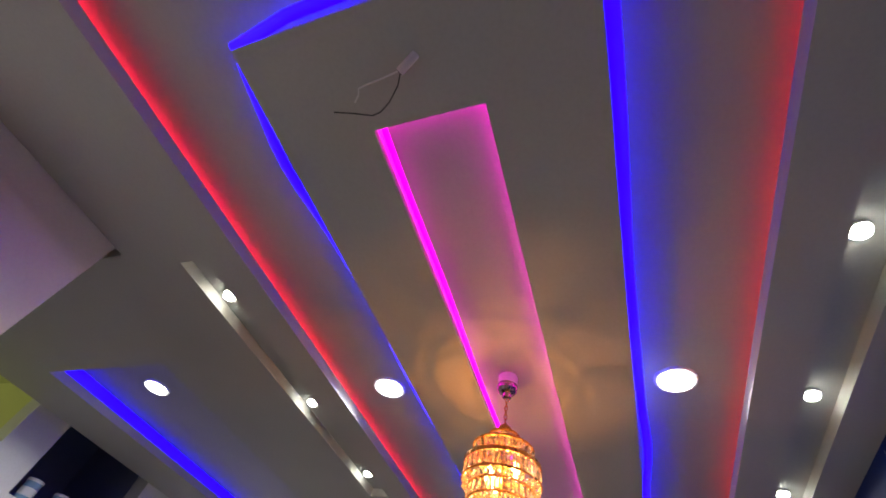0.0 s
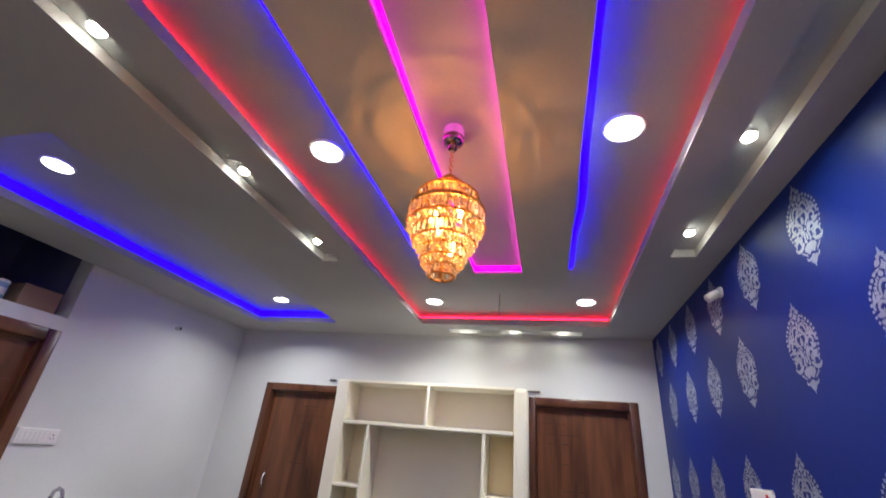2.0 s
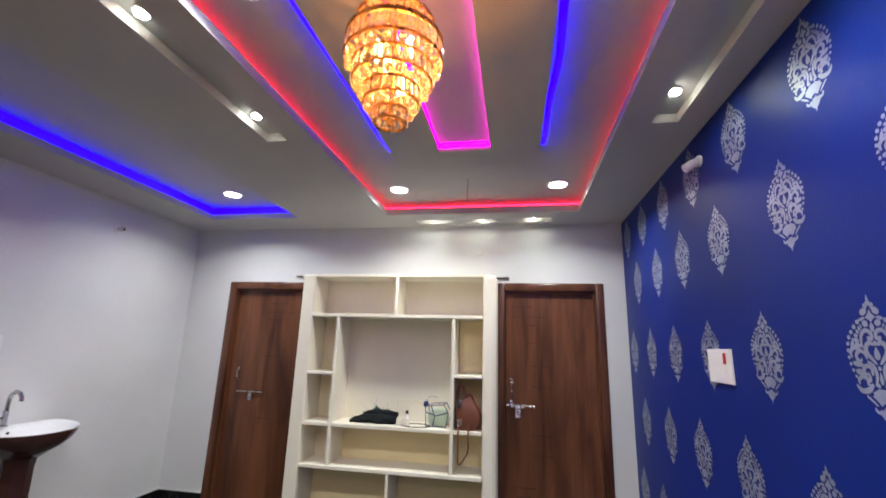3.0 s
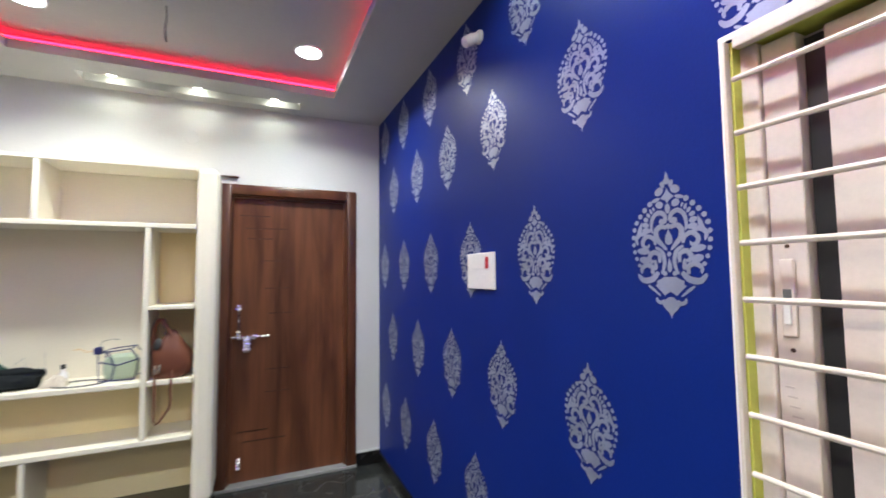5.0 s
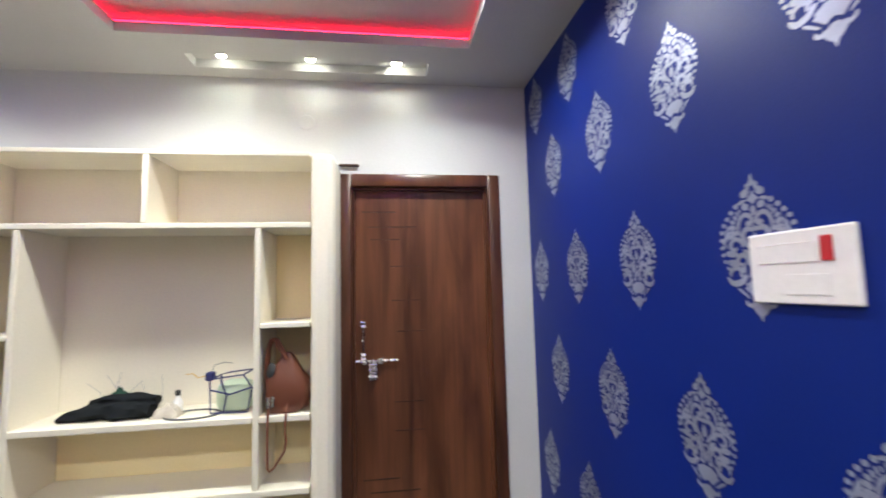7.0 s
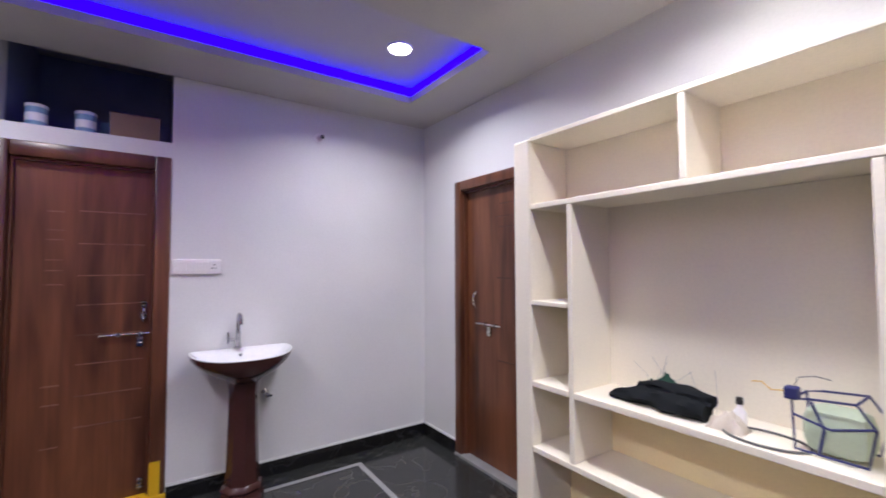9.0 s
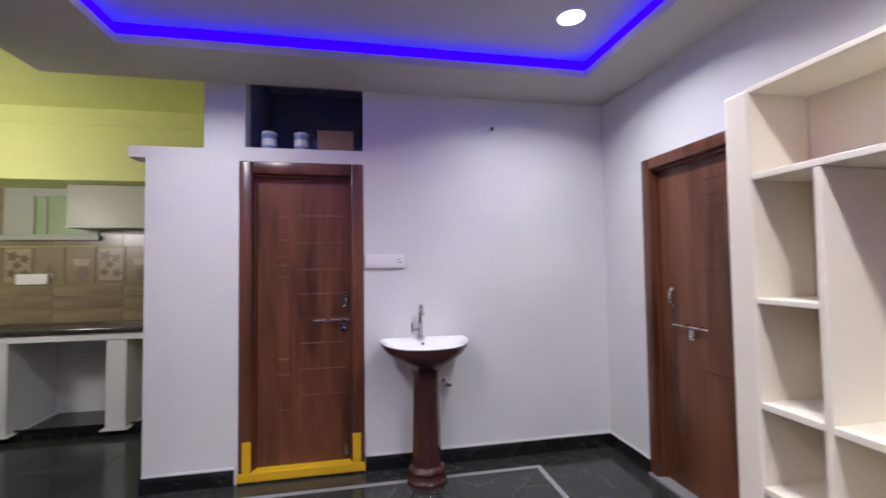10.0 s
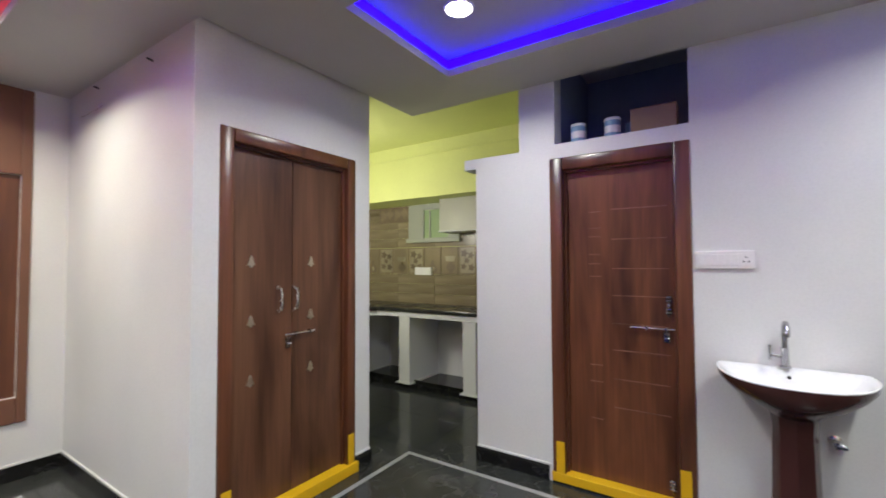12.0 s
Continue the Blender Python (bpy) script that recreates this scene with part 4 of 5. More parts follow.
def stencil():
    """One damask motif, 1 unit high, in the plane of the wall: u to the side, v up."""
    bm = bmesh.new()
    S, UY = 1 / 842, 1.06

    def put(poly):
        for side in (1, -1):
            q = [(side * a * S * UY, (970 - b) * S - 0.5) for a, b in poly]
            bm.faces.new([bm.verts.new((0, a, b)) for a, b in q])

    def once(poly):
        bm.faces.new([bm.verts.new((0, a * S * UY, (970 - b) * S - 0.5)) for a, b in poly])

    def oval(x, y, rx, ry, tilt=0.0, n=14):
        c, s = math.cos(tilt), math.sin(tilt)
        rx, ry = rx * 0.97, ry * 0.97
        return [(x + rx * math.cos(t) * c - ry * math.sin(t) * s, y + rx * math.cos(t) * s + ry * math.sin(t) * c) for t in [2 * math.pi * i / n for i in range(n)]]

    def drop(x, y, rx, ry, n=14):
        """Pointed above, round below."""
        return [(x + rx * math.sin(t) * (math.sin(t / 2) ** 1.2), y - ry * math.cos(t)) for t in [2 * math.pi * i / n for i in range(n)]]

    def curl(pts, w0, w1=None):
        poly, n = stroke(pts, w0 * 0.92, w1)
        up, down = poly[:n], poly[n:][::-1]
        for i in range(n - 1):
            put([up[i], up[i + 1], down[i + 1], down[i]])
    once(drop(0, 152, 15, 26))
    once(oval(0, 184, 24, 18))
    put(oval(27, 200, 13, 22, 0.5))
    put(oval(49, 236, 31, 24, 0.5))
    once([(0, 222), (14, 250), (42, 278), (14, 292), (0, 312), (-14, 292), (-42, 278), (-14, 250)])
    put(oval(72, 283, 30, 11, 0.25))
    for i, (x, y) in enumerate(((112, 300), (148, 332), (180, 366), (207, 402), (225, 444), (233, 490), (233, 536), (228, 580), (215, 622), (197, 662))):
        put(oval(x, y, 17 - 0.5 * i, 17 - 0.5 * i, 0, 12))
    put(oval(50, 314, 26, 22, -0.5))
    once(oval(0, 342, 17, 30))
    for x, y, rx, ry, t in ((88, 332, 7, 15, 0.4), (106, 346, 9, 19, 0.4), (124, 366, 11, 18, 0.6), (142, 390, 19, 14, -0.4), (146, 422, 25, 17, -0.3), (140, 456, 32, 17, -0.15)):
        put(oval(x, y, rx, ry, t))
    curl([(46, 422), (16, 412), (22, 374), (62, 358), (98, 388), (108, 440), (100, 482)], 30)
    put(oval(38, 412, 20, 17))
    once([(0, 424), (20, 443), (0, 462), (-20, 443)])
    curl([(10, 452), (48, 440), (78, 466), (72, 512), (40, 548), (10, 582)], 36)
    once(drop(0, 506, 32, 44))
    put([(172, 398), (196, 436), (208, 470), (176, 472), (170, 440)])
    curl([(84, 545), (96, 508), (136, 490), (168, 516), (164, 548), (134, 556), (126, 534)], 30)
    curl([(138, 480), (186, 474), (214, 502), (204, 540)], 30)
    put(oval(166, 578, 46, 20, -0.12))
    once(oval(0, 602, 14, 14))
    curl([(86, 560), (44, 586), (30, 640), (40, 690), (56, 718)], 26)
    curl([(62, 650), (62, 604), (100, 588), (128, 616), (112, 644), (92, 634)], 32)
    put(drop(88, 660, 18, 34))
    put(oval(160, 632, 38, 22, -0.2))
    curl([(112, 716), (110, 676), (146, 660), (182, 682), (180, 716)], 32)
    curl([(72, 704), (112, 744), (172, 752), (210, 712)], 40)
    once(drop(0, 664, 20, 42))
    put(oval(30, 712, 15, 14))
    fan = [(-36, 838), (-62, 812), (-94, 782)]
    for i in range(9):
        t = math.pi - i * math.pi / 8
        r = 92 if i % 2 else 80
        fan.append((r * math.cos(t), 772 - 42 * math.sin(t) * r / 86))
    fan += [(94, 782), (62, 812), (36, 838), (14, 822), (0, 816), (-14, 822)]
    once(fan)
    curl([(140, 782), (104, 808), (62, 842)], 18)
    curl([(40, 862), (58, 880), (84, 870), (88, 848)], 24)
    once([(-34, 862), (-14, 846), (14, 846), (34, 862), (54, 892), (34, 918), (10, 938), (0, 970), (-10, 938), (-34, 918), (-54, 892)])
    return bm


H_M = 0.352
ROWS = ((2.05, (1.99, 2.497, 3.018, 3.475, 3.927, 4.40)), (1.512, (2.222, 2.746, 3.235, 3.715, 4.181, 4.63)),
        (1.008, (2.505, 2.985, 3.450, 3.927, 4.43)), (0.49, (2.24, 2.73, 3.215, 3.69, 4.163, 4.60)))


def painted(bm, y, z):
    ob = new("motif", bm if isinstance(bm, bpy.types.Mesh) else mesh_of("motif", bm, SILVER))
    ob.parent = east
    ob.location = (XE - 0.0016, y, z)
    return tagged(ob, "silver stencilled damask motif")


def scaled():
    bm = stencil()
    bmesh.ops.scale(bm, vec=(1, 0.70 / 0.6, 1), verts=bm.verts)
    bmesh.ops.scale(bm, vec=(H_M, H_M * 0.835, H_M), verts=bm.verts)
    return bm


MOTIF = mesh_of("motif", scaled(), SILVER)
for z, ys in ROWS:
    for y in ys:
        if y < 2.1:
            bm = scaled()
            lim = WZ1 + 0.012 - z
            bmesh.ops.bisect_plane(bm, geom=bm.verts[:] + bm.edges[:] + bm.faces[:], plane_co=(0, 0, lim), plane_no=(0, 0, -1), clear_outer=True)
            painted(bm, y, z)
        else:
            painted(MOTIF, y, z)
for y in (2.27, 2.775, 3.245, 3.71, 4.18, 4.62):
    bm = scaled()
    bmesh.ops.bisect_plane(bm, geom=bm.verts[:] + bm.edges[:] + bm.faces[:], plane_co=(0, 0, ZC - 0.002 - 2.46), plane_no=(0, 0, 1), clear_outer=True)
    painted(bm, y, 2.46)

sp = thing("switch_plate", pose(XE, 3.13, 1.46, 0, 0, -90), "white modular switch plate with red switch on blue wall", "switch")
part("plate", boxes((-0.115, 0.115, -0.013, 0, -0.078, 0.078), bevel=0.004), PLASTIC, sp)
part("socket", boxes((-0.030, 0.065, -0.0142, -0.0132, -0.058, -0.015), bevel=0.001), PLASTIC, sp)
part("regulator", boxes((-0.090, 0.045, -0.0142, -0.0132, 0.010, 0.050), bevel=0.002), PLASTIC, sp)
part("red_switch", boxes((0.052, 0.076, -0.0165, -0.0132, 0.010, 0.060), bevel=0.002), REDP, sp, "red indicator switch")
hl = thing("lamp_holder", pose(XE, 3.115, 2.50, 0, 0, -90), "white angled bulb holder on blue wall", "lamp holder")
part("base", lathe([(0.030, 0.0), (0.030, 0.012), (0.022, 0.02)], 20), PLASTIC, hl, "", True).matrix_basis = pose(0, 0, 0, 90, 0, 0)
part("cup", lathe([(0.018, 0.0), (0.024, 0.03), (0.024, 0.07), (0.020, 0.075)], 20), PLASTIC, hl, "", True).matrix_basis = pose(0, -0.018, 0.0, 125, 0, 0)

# grilled window in the blue wall
w = thing("window_1", pose(XE, WY1, WZ0, 0, 0, -90), "cream grilled window with pinkish sliding shutters", "window", "", "structure")
W, HW = WY1 - WY0, WZ1 - WZ0
part("reveal", boxes((0.0, 0.012, 0.012, 0.16, 0, HW), (W - 0.012, W, 0.012, 0.16, 0, HW), (0.012, W - 0.012, 0.012, 0.16, HW - 0.012, HW), (0.012, W - 0.012, 0.012, 0.16, 0, 0.012)), LIMEEDGE, w, "lime painted reveal")
part("grille_frame", boxes((0.001, 0.009, -0.010, 0.010, 0.001, HW - 0.001), (W - 0.026, W, -0.012, 0.010, 0, HW), (0.026, W - 0.026, -0.012, 0.010, HW - 0.026, HW - 0.001), (0.026, W - 0.026, -0.012, 0.010, 0.001, 0.026), bevel=0.003), GRILLE, w, "cream enamelled grille frame")
for k in range(10):
    z = 1.842 - 0.1128 * k - WZ0
    part("grille_bar", tube([(0.02, -0.004, z), (W - 0.02, -0.004, z)], 0.0062, 8), GRILLE, w, "", True)
part("window_frame", boxes((0.012, 0.046, 0.035, 0.15, 0.012, HW - 0.012), (W - 0.06, W - 0.012, 0.10, 0.15, 0.012, HW - 0.012), (0.046, W - 0.06, 0.10, 0.15, HW - 0.05, HW - 0.012), (0.046, W - 0.06, 0.10, 0.15, 0.012, 0.05), bevel=0.004), UPVC, w)
sh = part("shutter_stile", boxes((0.0475, 0.108, 0.045, 0.085, 0.02, HW - 0.02), bevel=0.003), UPVC, w, "film-wrapped shutter stile")
for k in range(4):
    part("scribble", boxes((0.058 + 0.003 * k, 0.074 + 0.004 * k, 0.0442, 0.0449, 0.472 - 0.018 * k, 0.475 - 0.018 * k)), BROWNINK, sh, "faint unreadable pencil marks")
for z in (0.545, 0.745):
    part("screw", lathe([(0.0042, 0.0), (0.0042, 0.002), (0.003, 0.003)], 10), RUST, sh, "small dark screw head").matrix_basis = pose(0.075, 0.0449, z, 90, 0, 0)
lt = part("latch", boxes((0.062, 0.088, 0.036, 0.0436, 0.57, 0.72), bevel=0.004), UPVC, sh, "pale latch plate")
part("latch_slot", boxes((0.068, 0.082, 0.0345, 0.0358, 0.645, 0.662)), WIRE, lt)
part("latch_lever", boxes((0.069, 0.081, 0.030, 0.0358, 0.595, 0.64), bevel=0.002), PLASTIC, lt)
part("pane", boxes((0.109, 0.16, 0.075, 0.080, 0.03, HW - 0.03)), DARK, w, "dark unlit glass")
part("shutter", boxes((0.150, W - 0.07, 0.050, 0.074, 0.03, HW - 0.03), bevel=0.003), UPVC, w, "pinkish film-wrapped shutter")
part("plaster_edge", boxes((-0.006, 0.0, -0.0035, 0.0, 0, HW + 0.012), (0.0, W, -0.0035, 0.0, HW, HW + 0.012)), PLASTIC, w, "rough white plaster edge")

# ---- basin wall ----
bs = thing("wash_basin", pose(XW, 3.33, 0), "white washbasin with maroon outside on maroon pedestal", "washbasin")


def bowl_ring(bm, kx, ky, z, off=0.0, seg=44):
    """A half-moon outline, straight at the wall; x away from the wall."""
    ring = []
    for i in range(seg):
        a = 2 * math.pi * i / seg
        c, s = math.cos(a), math.sin(a)
        x = 0.14 + off + (0.33 if c > 0 else 0.135) * kx * math.copysign(abs(c) ** (0.95 if c > 0 else 0.5), c)
        ring.append(bm.verts.new((x, 0.298 * ky * math.copysign(abs(s) ** 0.9, s), z + 0.010 * abs(s) ** 4 * ky)))
    return ring


bm = bmesh.new()
loft(bm, [bowl_ring(bm, k, j, z, o) for k, j, z, o in ((1.0, 1.0, 0.896, 0), (0.985, 0.975, 0.868, 0.002), (0.92, 0.88, 0.836, 0.010), (0.76, 0.68, 0.795, 0.030), (0.50, 0.42, 0.760, 0.060), (0.36, 0.32, 0.735, 0.075))], False, True)
part("bowl_outside", bm, MAROON, bs, "glossy maroon underside", True)
bm = bmesh.new()
loft(bm, [bowl_ring(bm, k, j, z, o) for k, j, z, o in ((1.0, 1.0, 0.8965, 0), (1.004, 1.004, 0.901, 0), (0.985, 0.985, 0.9035, 0.001), (0.95, 0.955, 0.900, 0.006), (0.86, 0.88, 0.884, 0.022), (0.72, 0.74, 0.842, 0.036), (0.50, 0.48, 0.808, 0.046), (0.1, 0.1, 0.797, 0.056))], False, True)
part("bowl", bm, CERAMIC, bs, "glossy white ceramic bowl", True)
# black disc laid on the bowl as the dark of the overflow hole
part("overflow", lathe([(0.009, 0), (0.009, 0.003)], 12), DARK, bs).matrix_basis = pose(0.078, 0, 0.866, 0, 70, 0)
part("pedestal", lathe([(0.128, 0.0), (0.128, 0.025), (0.118, 0.035), (0.112, 0.07), (0.122, 0.085), (0.118, 0.10), (0.098, 0.115), (0.094, 0.16), (0.086, 0.40), (0.082, 0.60), (0.080, 0.66), (0.086, 0.72), (0.098, 0.775)], 8, None, (0.22, 0), 0.98, 1.03), MAROON, bs, "fluted maroon pedestal", True)
tp = thing("tap", pose(XW + 0.040, 3.32, 0.905), "chrome swan-neck pillar tap on basin", "tap")
part("body", lathe([(0.024, 0.0), (0.024, 0.008), (0.017, 0.014), (0.015, 0.09), (0.017, 0.10)], 18), TAPMETAL, tp, "", True)
part("spout", tube([(0, 0, 0.09), (0.0, 0.0, 0.17), (0.012, 0.0, 0.205), (0.045, 0.0, 0.225), (0.08, 0.0, 0.215), (0.098, 0.0, 0.185), (0.10, 0, 0.165)], 0.0125, 12), TAPMETAL, tp, "", True)
part("lever", tube([(0, -0.01, 0.055), (0.01, -0.055, 0.058)], 0.008, 10), TAPMETAL, tp, "", True)
part("lever_grip", tube([(0.01, -0.06, 0.035), (0.01, -0.06, 0.11)], 0.006, 8), TAPMETAL, tp, "", True)
vv = thing("angle_valve", pose(XW, 3.50, 0.575), "chrome angle valve on wall under basin", "valve")
part("flange", lathe([(0.026, 0.0), (0.026, 0.005), (0.018, 0.01)], 16), CHROME, vv, "", True).matrix_basis = pose(0, 0, 0, 0, 90, 0)
part("body", lathe([(0.012, 0.01), (0.012, 0.055), (0.018, 0.057), (0.018, 0.085), (0.012, 0.09)], 14), CHROME, vv, "", True).matrix_basis = pose(0, 0, 0, 0, 90, 0)
part("outlet", tube([(0.04, 0, 0), (0.042, 0.018, -0.006), (0.046, 0.034, -0.014)], 0.010), CHROME, vv, "", True)
part("handle", boxes((0.086, 0.102, -0.012, 0.030, -0.009, 0.009), bevel=0.004), TAPMETAL, vv, "small lever handle")
ss = thing("switch_plate", pose(XW, 3.08, 1.445, 0, 0, 90), "long white modular switch plate on wall", "switch")
part("plate", boxes((-0.135, 0.135, -0.016, 0, -0.048, 0.048), bevel=0.004), PLASTIC, ss)
for k in range(6):
    part("switch", boxes((-0.118 + 0.030 * k, -0.0886 + 0.030 * k, -0.0195, -0.0162, -0.03, 0.03), bevel=0.0015), PLASTIC, ss)
so = part("socket", boxes((0.068, 0.122, -0.019, -0.0162, -0.034, 0.034), bevel=0.0015), PLASTIC, ss)
# thin black squares in place of the shaded pin holes
for x, z in ((0.095, 0.012), (0.084, -0.010), (0.106, -0.010)):
    part("pin_hole", boxes((x - 0.004, x + 0.004, -0.0196, -0.0192, z - 0.004, z + 0.004)), DARK, so)
pp = thing("pipe_stub", pose(XW, 3.86, 2.415), "short open grey pipe stub high on wall", "pipe")
part("collar", lathe([(0.034, 0.0), (0.034, 0.006), (0.026, 0.008)], 20), PLASTIC, pp, "", True).matrix_basis = pose(0, 0, 0, 0, 90, 0)
part("stub", tube([(0.0, 0.0, 0), (0.05, 0.012, 0)], 0.020, 14), STEEL, pp, "", True)
# black end disc: the pipe's inner shade as colour
part("bore", tube([(0.0502, 0.012, 0), (0.0512, 0.0122, 0)], 0.015, 14), DARK, pp)

# things in the loft
for k, y in enumerate((2.285, 2.50)):
    t = thing("paint_tin", pose(-2.66, y, 2.225), "small blue and white tin standing in loft", "tin", "loft tins")
    part("body", lathe([(0.047, 0.0), (0.048, 0.004), (0.048, 0.115)], 20), TIN, t, "", True)
    part("lid", lathe([(0.051, 0.1152), (0.051, 0.130), (0.046, 0.134)], 20), PLASTIC, t, "pale lid", True)
    part("label", lathe([(0.0484, 0.035), (0.0488, 0.036), (0.0488, 0.08), (0.0484, 0.081)], 20), PLASTIC, t, "white label")
t = thing("paint_tin", pose(-2.80, 2.60, 2.225), "small blue tin standing in loft behind box", "tin", "loft tins")
part("body", lathe([(0.045, 0.0), (0.045, 0.12)], 20), TIN, t, "", True)
cb = thing("cardboard_box", pose(-2.68, 2.74, 2.225), "brown cardboard box in loft", "box")
part("carton", boxes((-0.09, 0.06, -0.125, 0.125, 0.001, 0.152), bevel=0.002), CARD, cb)
part("flap", boxes((-0.088, 0.062, -0.127, 0.127, 0.1535, 0.157)), CARD, cb)

# ---- kitchen ----
cw = thing("kitchen_counter", pose(-3.66, 0.3, 0), "white kitchen counter frame with black granite top", "counter")
part("worktop", boxes((-0.588, 0.03, -1.48, 1.44, 0.875, 0.915), bevel=0.004), COUNTER, cw, "black granite top")
part("worktop_edge", boxes((-0.585, 0.012, -1.48, 1.44, 0.815, 0.874)), WHITE, cw)
for y in (-0.40, 0.47, -1.2):
    part("support", boxes((-0.585, 0.005, y, y + 0.155, 0.062, 0.814), bevel=0.004), WHITE, cw)
    part("foot", boxes((-0.585, 0.03, y - 0.03, y + 0.18, 0.05, 0.061), bevel=0.002), WHITE, cw)
corner = [(0.03, -0.40), (0.045, -0.55), (0.09, -0.67), (0.20, -0.74), (0.36, -0.76), (1.0, -0.76), (1.0, -1.48), (0.03, -1.48)]


def prism(pts, z0, z1):
    bm = bmesh.new()
    lo, hi = [bm.verts.new((x, y, z0)) for x, y in pts], [bm.verts.new((x, y, z1)) for x, y in pts]
    bm.faces.new(lo[::-1])
    bm.faces.new(hi)
    for i in range(len(pts)):
        bm.faces.new((lo[i - 1], lo[i], hi[i], hi[i - 1]))
    return bm


part("worktop_return", prism([(x + 0.001, y) for x, y in corner], 0.875, 0.9149), COUNTER, cw, "black granite return")
part("return_edge", prism([(x - 0.018, y - 0.01) for x, y in corner], 0.815, 0.874), WHITE, cw)
part("base_slab", boxes((-0.588, -0.02, -1.48, 1.44, 0.0, 0.05)), SKIRT, cw)
part("back_panel", boxes((-0.588, -0.58, -1.48, 1.44, 0.051, 0.814)), WHITE, cw)
# white frame colour lowered for the dimness under the loft
KFRAME = paint("dimmed_white_frame", (0.36, 0.37, 0.32), 0.4, 0.06)
# added fixture, hidden from the hall, to go with the kitchen lamp
tl = thing("added_tube_light", pose(-2.09, -0.35, 1.98), "added white tube light batten, out of view on kitchen side wall", "tube light")
part("batten", boxes((-0.035, 0, -0.60, 0.60, -0.03, 0.03), bevel=0.004), PLASTIC, tl)
part("tube", tube([(-0.048, -0.58, 0), (-0.048, 0.58, 0)], 0.012, 10), DIFFUSER, tl, "glowing tube", True)
kw = thing("window_2", pose(KX, -0.40, 1.72, 0, 0, 90), "small white kitchen window with greenish frosted pane", "window", "", "structure")
part("frame", boxes((0, 0.25, -0.03, 0, 0, 0.52), (0.62, 0.79, -0.03, 0, 0, 0.52), (0.25, 0.62, -0.03, 0, 0.40, 0.52), (0.25, 0.62, -0.03, 0, 0, 0.04), bevel=0.004), KFRAME, kw)
part("window_sill", boxes((-0.02, 0.81, -0.06, -0.0305, -0.02, 0.03), bevel=0.004), KFRAME, kw)
part("pane", boxes((0.25, 0.62, -0.012, -0.004, 0.04, 0.40)), paint("frosted_green_glass", (0.30, 0.40, 0.22), 0.3, 0.1), kw, "greenish frosted pane")
part("mullion", boxes((0.33, 0.35, -0.024, -0.0125, 0.04, 0.40)), KFRAME, kw)
kc = thing("wall_cabinet", pose(KX + 0.001, 0.28, 1.80), "pale wall cabinet hung under kitchen loft", "cabinet")
# cream laminate, with the loft's shade put into its colour
part("body", boxes((0, 0.30, 0, 1.2, 0.012, 0.395), bevel=0.004), paint("dimmed_cream_laminate", (0.37, 0.36, 0.28), 0.4, 0.05), kc)
part("bottom_board", boxes((0, 0.31, -0.01, 1.2, 0, 0.011)), WHITE, kc)
kb = thing("socket_box", pose(KX + 0.012, -0.155, 1.33, 0, 0, 90), "white socket box on kitchen tiles", "socket")
part("plate", boxes((-0.13, 0.13, -0.03, 0, -0.05, 0.05), bevel=0.005), PLASTIC, kb)
part("switch", boxes((0.02, 0.10, -0.033, -0.0302, -0.03, 0.03), bevel=0.002), PLASTIC, kb)

# ---- south end ----
sw = thing("window_3", pose(-0.66, YS, 0.38), "tall window with wide brown painted border", "window", "", "structure")
part("border", boxes((0, 0.055, 0, 0.018, 0, 2.26), (1.76, 1.92, 0, 0.018, 0, 2.26), (0.055, 1.76, 0, 0.018, 0, 0.17), (0.055, 1.76, 0, 0.018, 1.67, 2.26), bevel=0.008), BROWNWALL, sw, "brown painted border")
part("window_frame", boxes((0.055, 0.24, -0.10, -0.02, 0.17, 1.67), (1.68, 1.76, -0.10, -0.02, 0.17, 1.67), (0.24, 1.68, -0.10, -0.02, 1.59, 1.67), (0.24, 1.68, -0.10, -0.02, 0.17, 0.25), (0.92, 1.0, -0.10, -0.02, 0.25, 1.59)), WOODF, sw)
for x in (0.24, 1.0):
    part("pane", boxes((x, x + 0.68, -0.065, -0.06, 0.25, 1.59)), PANE, sw)
wh = thing("wall_bracket", pose(XP, -0.42, 2.47), "thin bent wire bracket hanging on wall", "bracket")
part("wire", tube([(0.004, 0.17, 0.0), (0.02, 0.17, -0.02), (0.02, -0.17, -0.02), (0.004, -0.17, 0.0)], 0.004), STEEL, wh)
for y, z in ((-0.34, 2.60), (0.45, 2.57)):
    tagged(new("nail", mesh_of("nail", tube([(XP, y, z), (XP + 0.03, y, z + 0.006)], 0.006), DARK)), "dark nail in white wall", "nail")
# wire hanging from the tray, and one from the panel
tagged(new("hanging_wire", mesh_of("hanging_wire", tube([(0.47, 3.86, ZT), (0.472, 3.86, 2.70), (0.465, 3.862, 2.64), (0.474, 3.86, 2.58)], 0.0025, 6), DARK, True)), "short dark wire hanging from ceiling tray", "wire")
fh = thing("fan_hook_wires", pose(0.53, 0.576, 2.62), "white conduit end with loose wires under ceiling panel", "wire")
part("conduit", tube([(0.026, -0.014, 0.002), (0.012, -0.006, -0.014), (-0.016, 0.008, -0.020)], 0.011, 12), PLASTIC, fh, "white conduit end", True)
# closed black disc at the conduit end, for its unlit inside
part("bore", tube([(-0.0162, 0.0081, -0.020), (-0.0176, 0.0088, -0.0203)], 0.008, 12), DARK, fh, "black disc for the shade in the open bore")
part("wire", tube([(-0.012, 0.006, -0.018), (-0.045, 0.009, -0.022), (-0.078, 0.013, -0.018), (-0.112, 0.016, -0.014), (-0.135, 0.020, -0.012), (-0.140, 0.034, -0.016), (-0.156, 0.048, -0.018)], 0.0022, 6), PLASTIC, fh, "white wire", True)
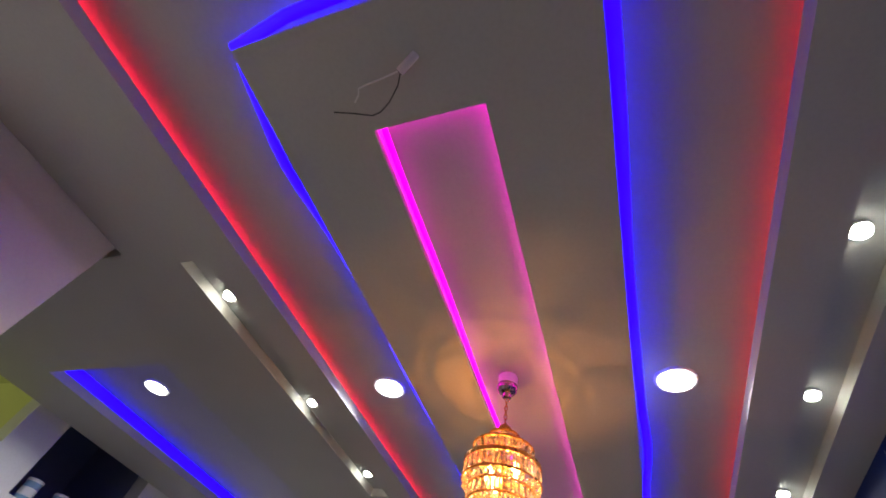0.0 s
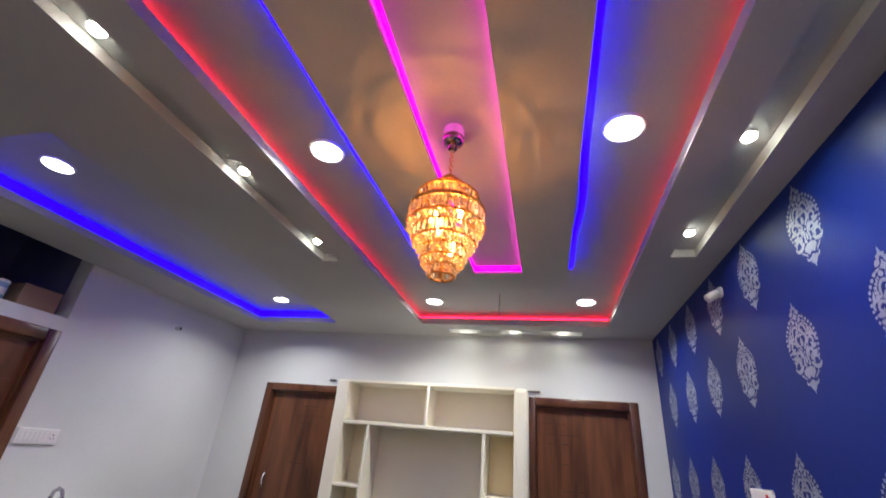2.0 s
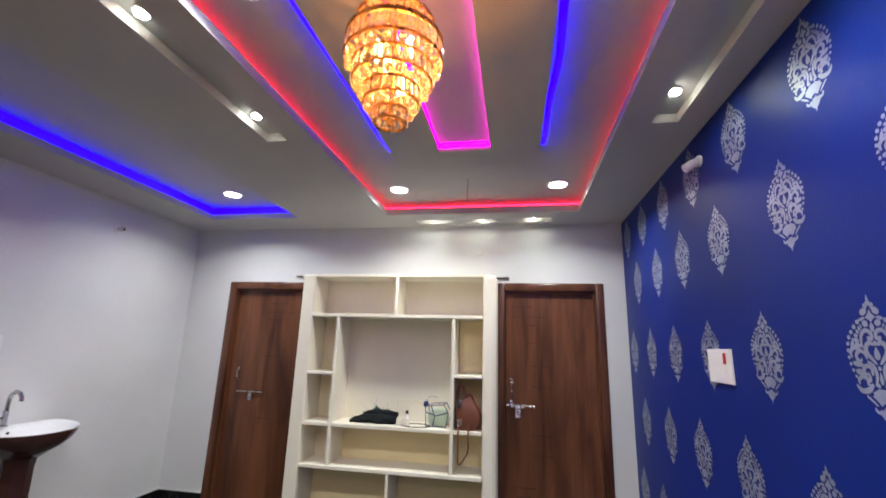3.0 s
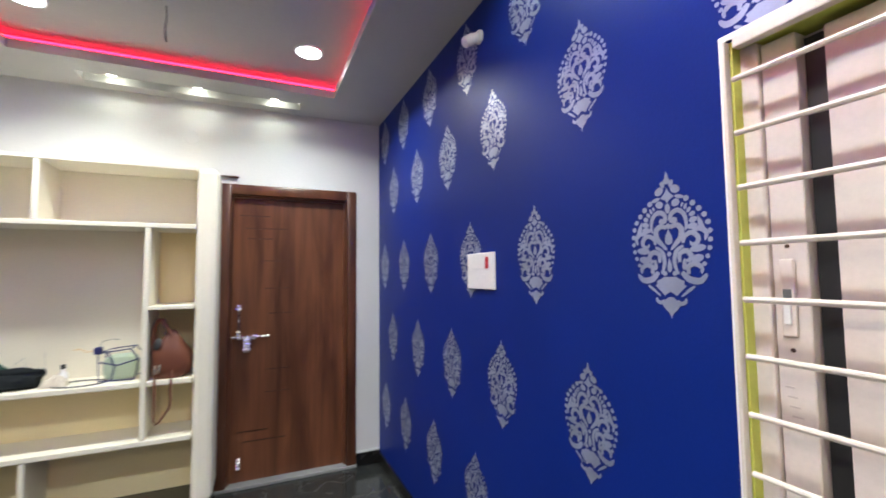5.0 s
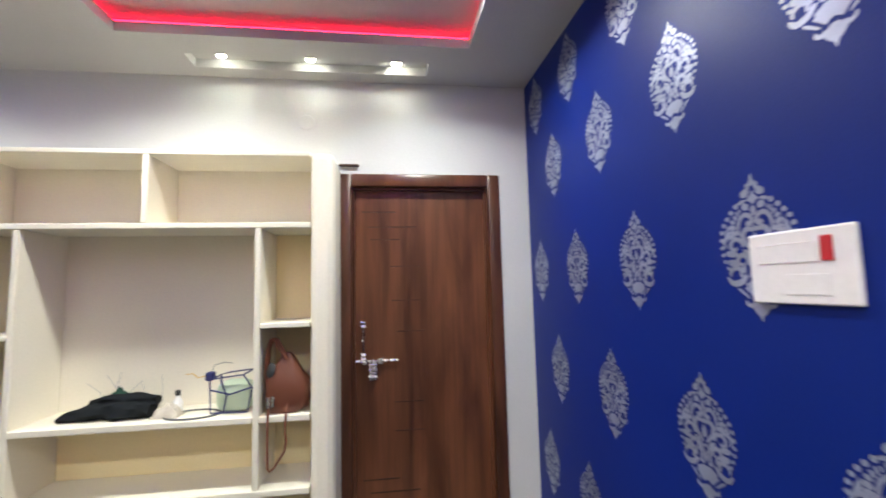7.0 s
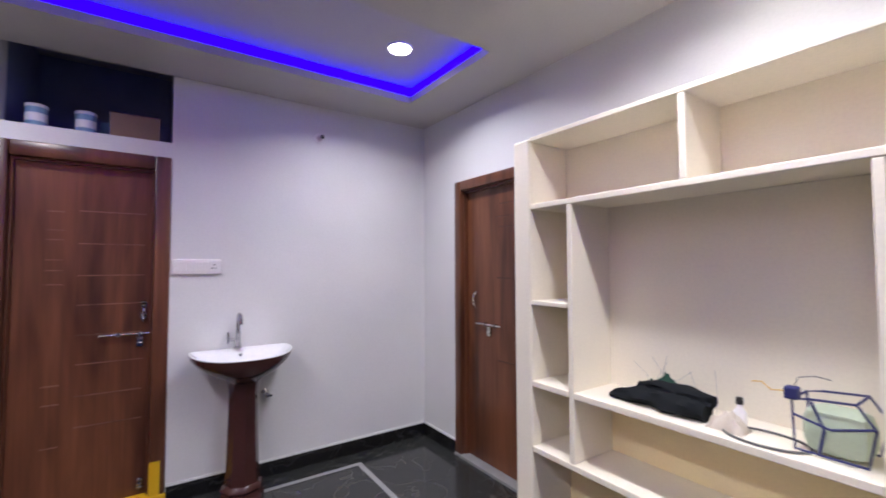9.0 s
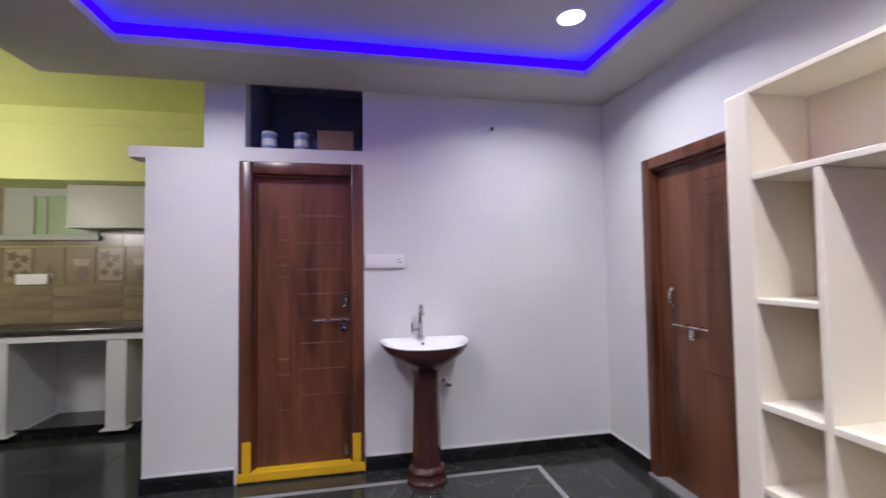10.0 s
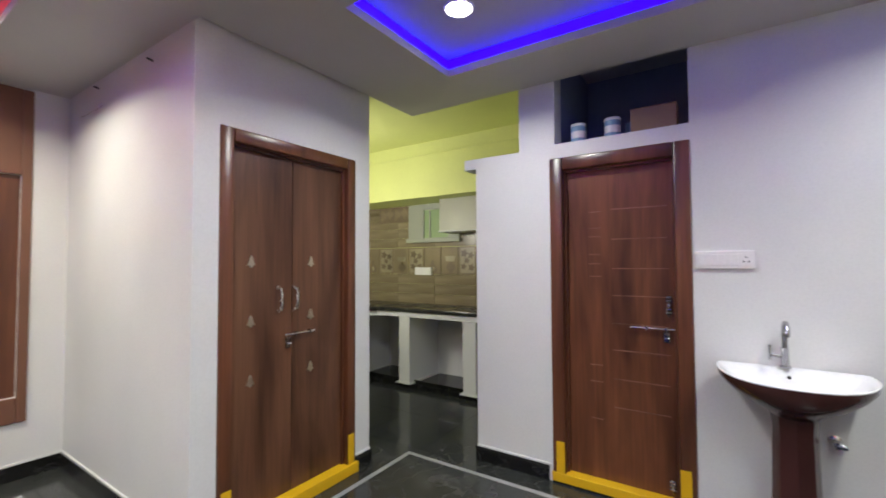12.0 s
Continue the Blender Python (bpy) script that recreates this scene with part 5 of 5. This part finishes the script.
part("wire", tube([(-0.014, 0.008, -0.020), (-0.030, 0.036, -0.026), (-0.066, 0.068, -0.026), (-0.100, 0.086, -0.022), (-0.124, 0.090, -0.018), (-0.170, 0.074, -0.016), (-0.224, 0.058, -0.014)], 0.0018, 6), DARK, fh, "dark wire", True)

# ---- pieces: floor tiles, inlay border, kitchen tiles ----
fl = bpy.data.objects["floor"]
T = 0.60


def tile_mesh(w, h, d, material, name="tile", bev=0.002):
    bm = bmesh.new()
    lo = [bm.verts.new((x, y, -d)) for x, y in ((-w / 2, -h / 2), (w / 2, -h / 2), (w / 2, h / 2), (-w / 2, h / 2))]
    mi = [bm.verts.new((v.co.x, v.co.y, -bev)) for v in lo]
    hi = [bm.verts.new((v.co.x * (1 - 2 * bev / w), v.co.y * (1 - 2 * bev / h), 0)) for v in lo]
    for a, b in ((lo, mi), (mi, hi)):
        for i in range(4):
            bm.faces.new((a[i], a[(i + 1) % 4], b[(i + 1) % 4], b[i]))
    bm.faces.new(hi)
    return mesh_of(name, bm, material)


TILE = tile_mesh(T - 0.0015, T - 0.0015, 0.012, FLOOR, "tile", 0.0008)
nx, ny = 11, 11
for i in range(nx):
    for j in range(ny):
        x, y = -4.25 + T * (i + 0.5), -1.3 + T * (j + 0.5)
        if x > 1.95 + T / 2 or y > 4.9 + T / 2 or (x < -2.9 and y > 2.2):
            continue
        ob = new("tile", TILE)
        ob.parent = fl
        ob.location = (x, y, 0)
L = 0.036
for x0, x1, y0, y1 in ((-2.385, 1.475, 4.10, 4.10 + L), (-2.385, -2.385 + L, 1.045 + L, 4.10), (1.475 - L, 1.475, -0.6, 4.10), (-2.385, -0.55, 1.045, 1.045 + L), (-0.55 - L, -0.55, -0.6, 1.045), (-0.55, 1.475 - L, -0.6, -0.6 + L)):
    part("inlay_strip", boxes((x0, x1, y0, y1, 0.0004, 0.0028)), INLAY, fl, "grey marble inlay strip")
kwall = bpy.data.objects["wall_kitchen"]
KT = tile_mesh(0.1235, 0.598, 0.008, KTILE, "tile", 0.001)
for i in range(5):
    for j, z in enumerate((0.975, 1.10, 1.225, 1.705, 1.83, 1.955, 2.08, 2.16)):
        y = -0.9 + 0.6 * i
        ob = new("tile", KT)
        ob.parent = kwall
        ob.matrix_basis = pose(KX + 0.009, y, z, 0, 90, 0)
PITCH = 0.259
PT = tile_mesh(0.35, PITCH - 0.004, 0.008, PTILE)
XT = KX + 0.0095


def flat_print(name, pts, material, lift=0.0):
    """A thin printed shape on the tile wall, from (y, z) corners."""
    bm = bmesh.new()
    lo, hi = [[bm.verts.new((XT + lift + d, y, z)) for y, z in pts] for d in (0, 0.0006)]
    bm.faces.new(hi)
    for k in range(len(pts)):
        bm.faces.new((lo[k - 1], lo[k], hi[k], hi[k - 1]))
    return part(name, bm, material, kwall)


def blob(y, z, ry, rz, lobes, deep, n=30):
    return [(y + ry * (1 + deep * math.cos(lobes * a)) * math.cos(a), z + rz * (1 + deep * math.cos(lobes * a)) * math.sin(a)) for a in [2 * math.pi * k / n for k in range(n)]]


for i in range(11):
    y = -1.062 + PITCH * i
    ob = new("tile", PT)
    ob.parent = kwall
    ob.matrix_basis = pose(KX + 0.009, y, 1.463, 0, 90, 0)
    kind = i % 4 if i < 5 else 1 + i % 2
    if kind in (0, 2):
        flat_print("print", [(y - 0.115, 1.305), (y + 0.115, 1.305), (y + 0.115, 1.62), (y - 0.115, 1.62)], PTILE)
    if kind in (1, 3):
        flat_print("print", [(y - 0.10, 1.31), (y + 0.10, 1.31), (y + 0.10, 1.62), (y - 0.10, 1.62)], PRINTL)
        for dy, dz, r in ((-0.045, 0.085, 0.042), (0.05, 0.06, 0.036), (-0.01, 0.0, 0.032), (-0.055, -0.075, 0.034), (0.055, -0.085, 0.038)):
            flat_print("print", blob(y + dy, 1.465 + dz, r, r, 5, 0.28), PRINTD, 0.0008)
    elif kind == 0:
        flat_print("print", [(y - 0.07, 1.315), (y + 0.07, 1.315), (y + 0.065, 1.37), (y + 0.022, 1.43), (y + 0.02, 1.47), (y - 0.02, 1.47), (y - 0.022, 1.43), (y - 0.065, 1.37)], PRINTD, 0.0008)
        flat_print("print", blob(y + 0.01, 1.36, 0.022, 0.03, 3, 0.1), PRINTL, 0.0016)
    else:
        flat_print("print", blob(y + 0.02, 1.38, 0.06, 0.065, 4, 0.12), PRINTD, 0.0008)
        flat_print("print", [(y - 0.05, 1.455), (y + 0.07, 1.455), (y + 0.085, 1.52), (y - 0.065, 1.52)], PRINTL, 0.0008)
# dark decorated band high on the tiles, beside the window
flat_print("print", [(-0.93, 1.985), (-0.43, 1.985), (-0.43, 2.195), (-0.93, 2.195)], PRINTD, 0.001)
for k in range(4):
    flat_print("print", blob(-0.86 + 0.125 * k, 2.09 + 0.02 * (k % 2), 0.05, 0.07, 3 + k % 2, 0.25), PTILE, 0.0018)
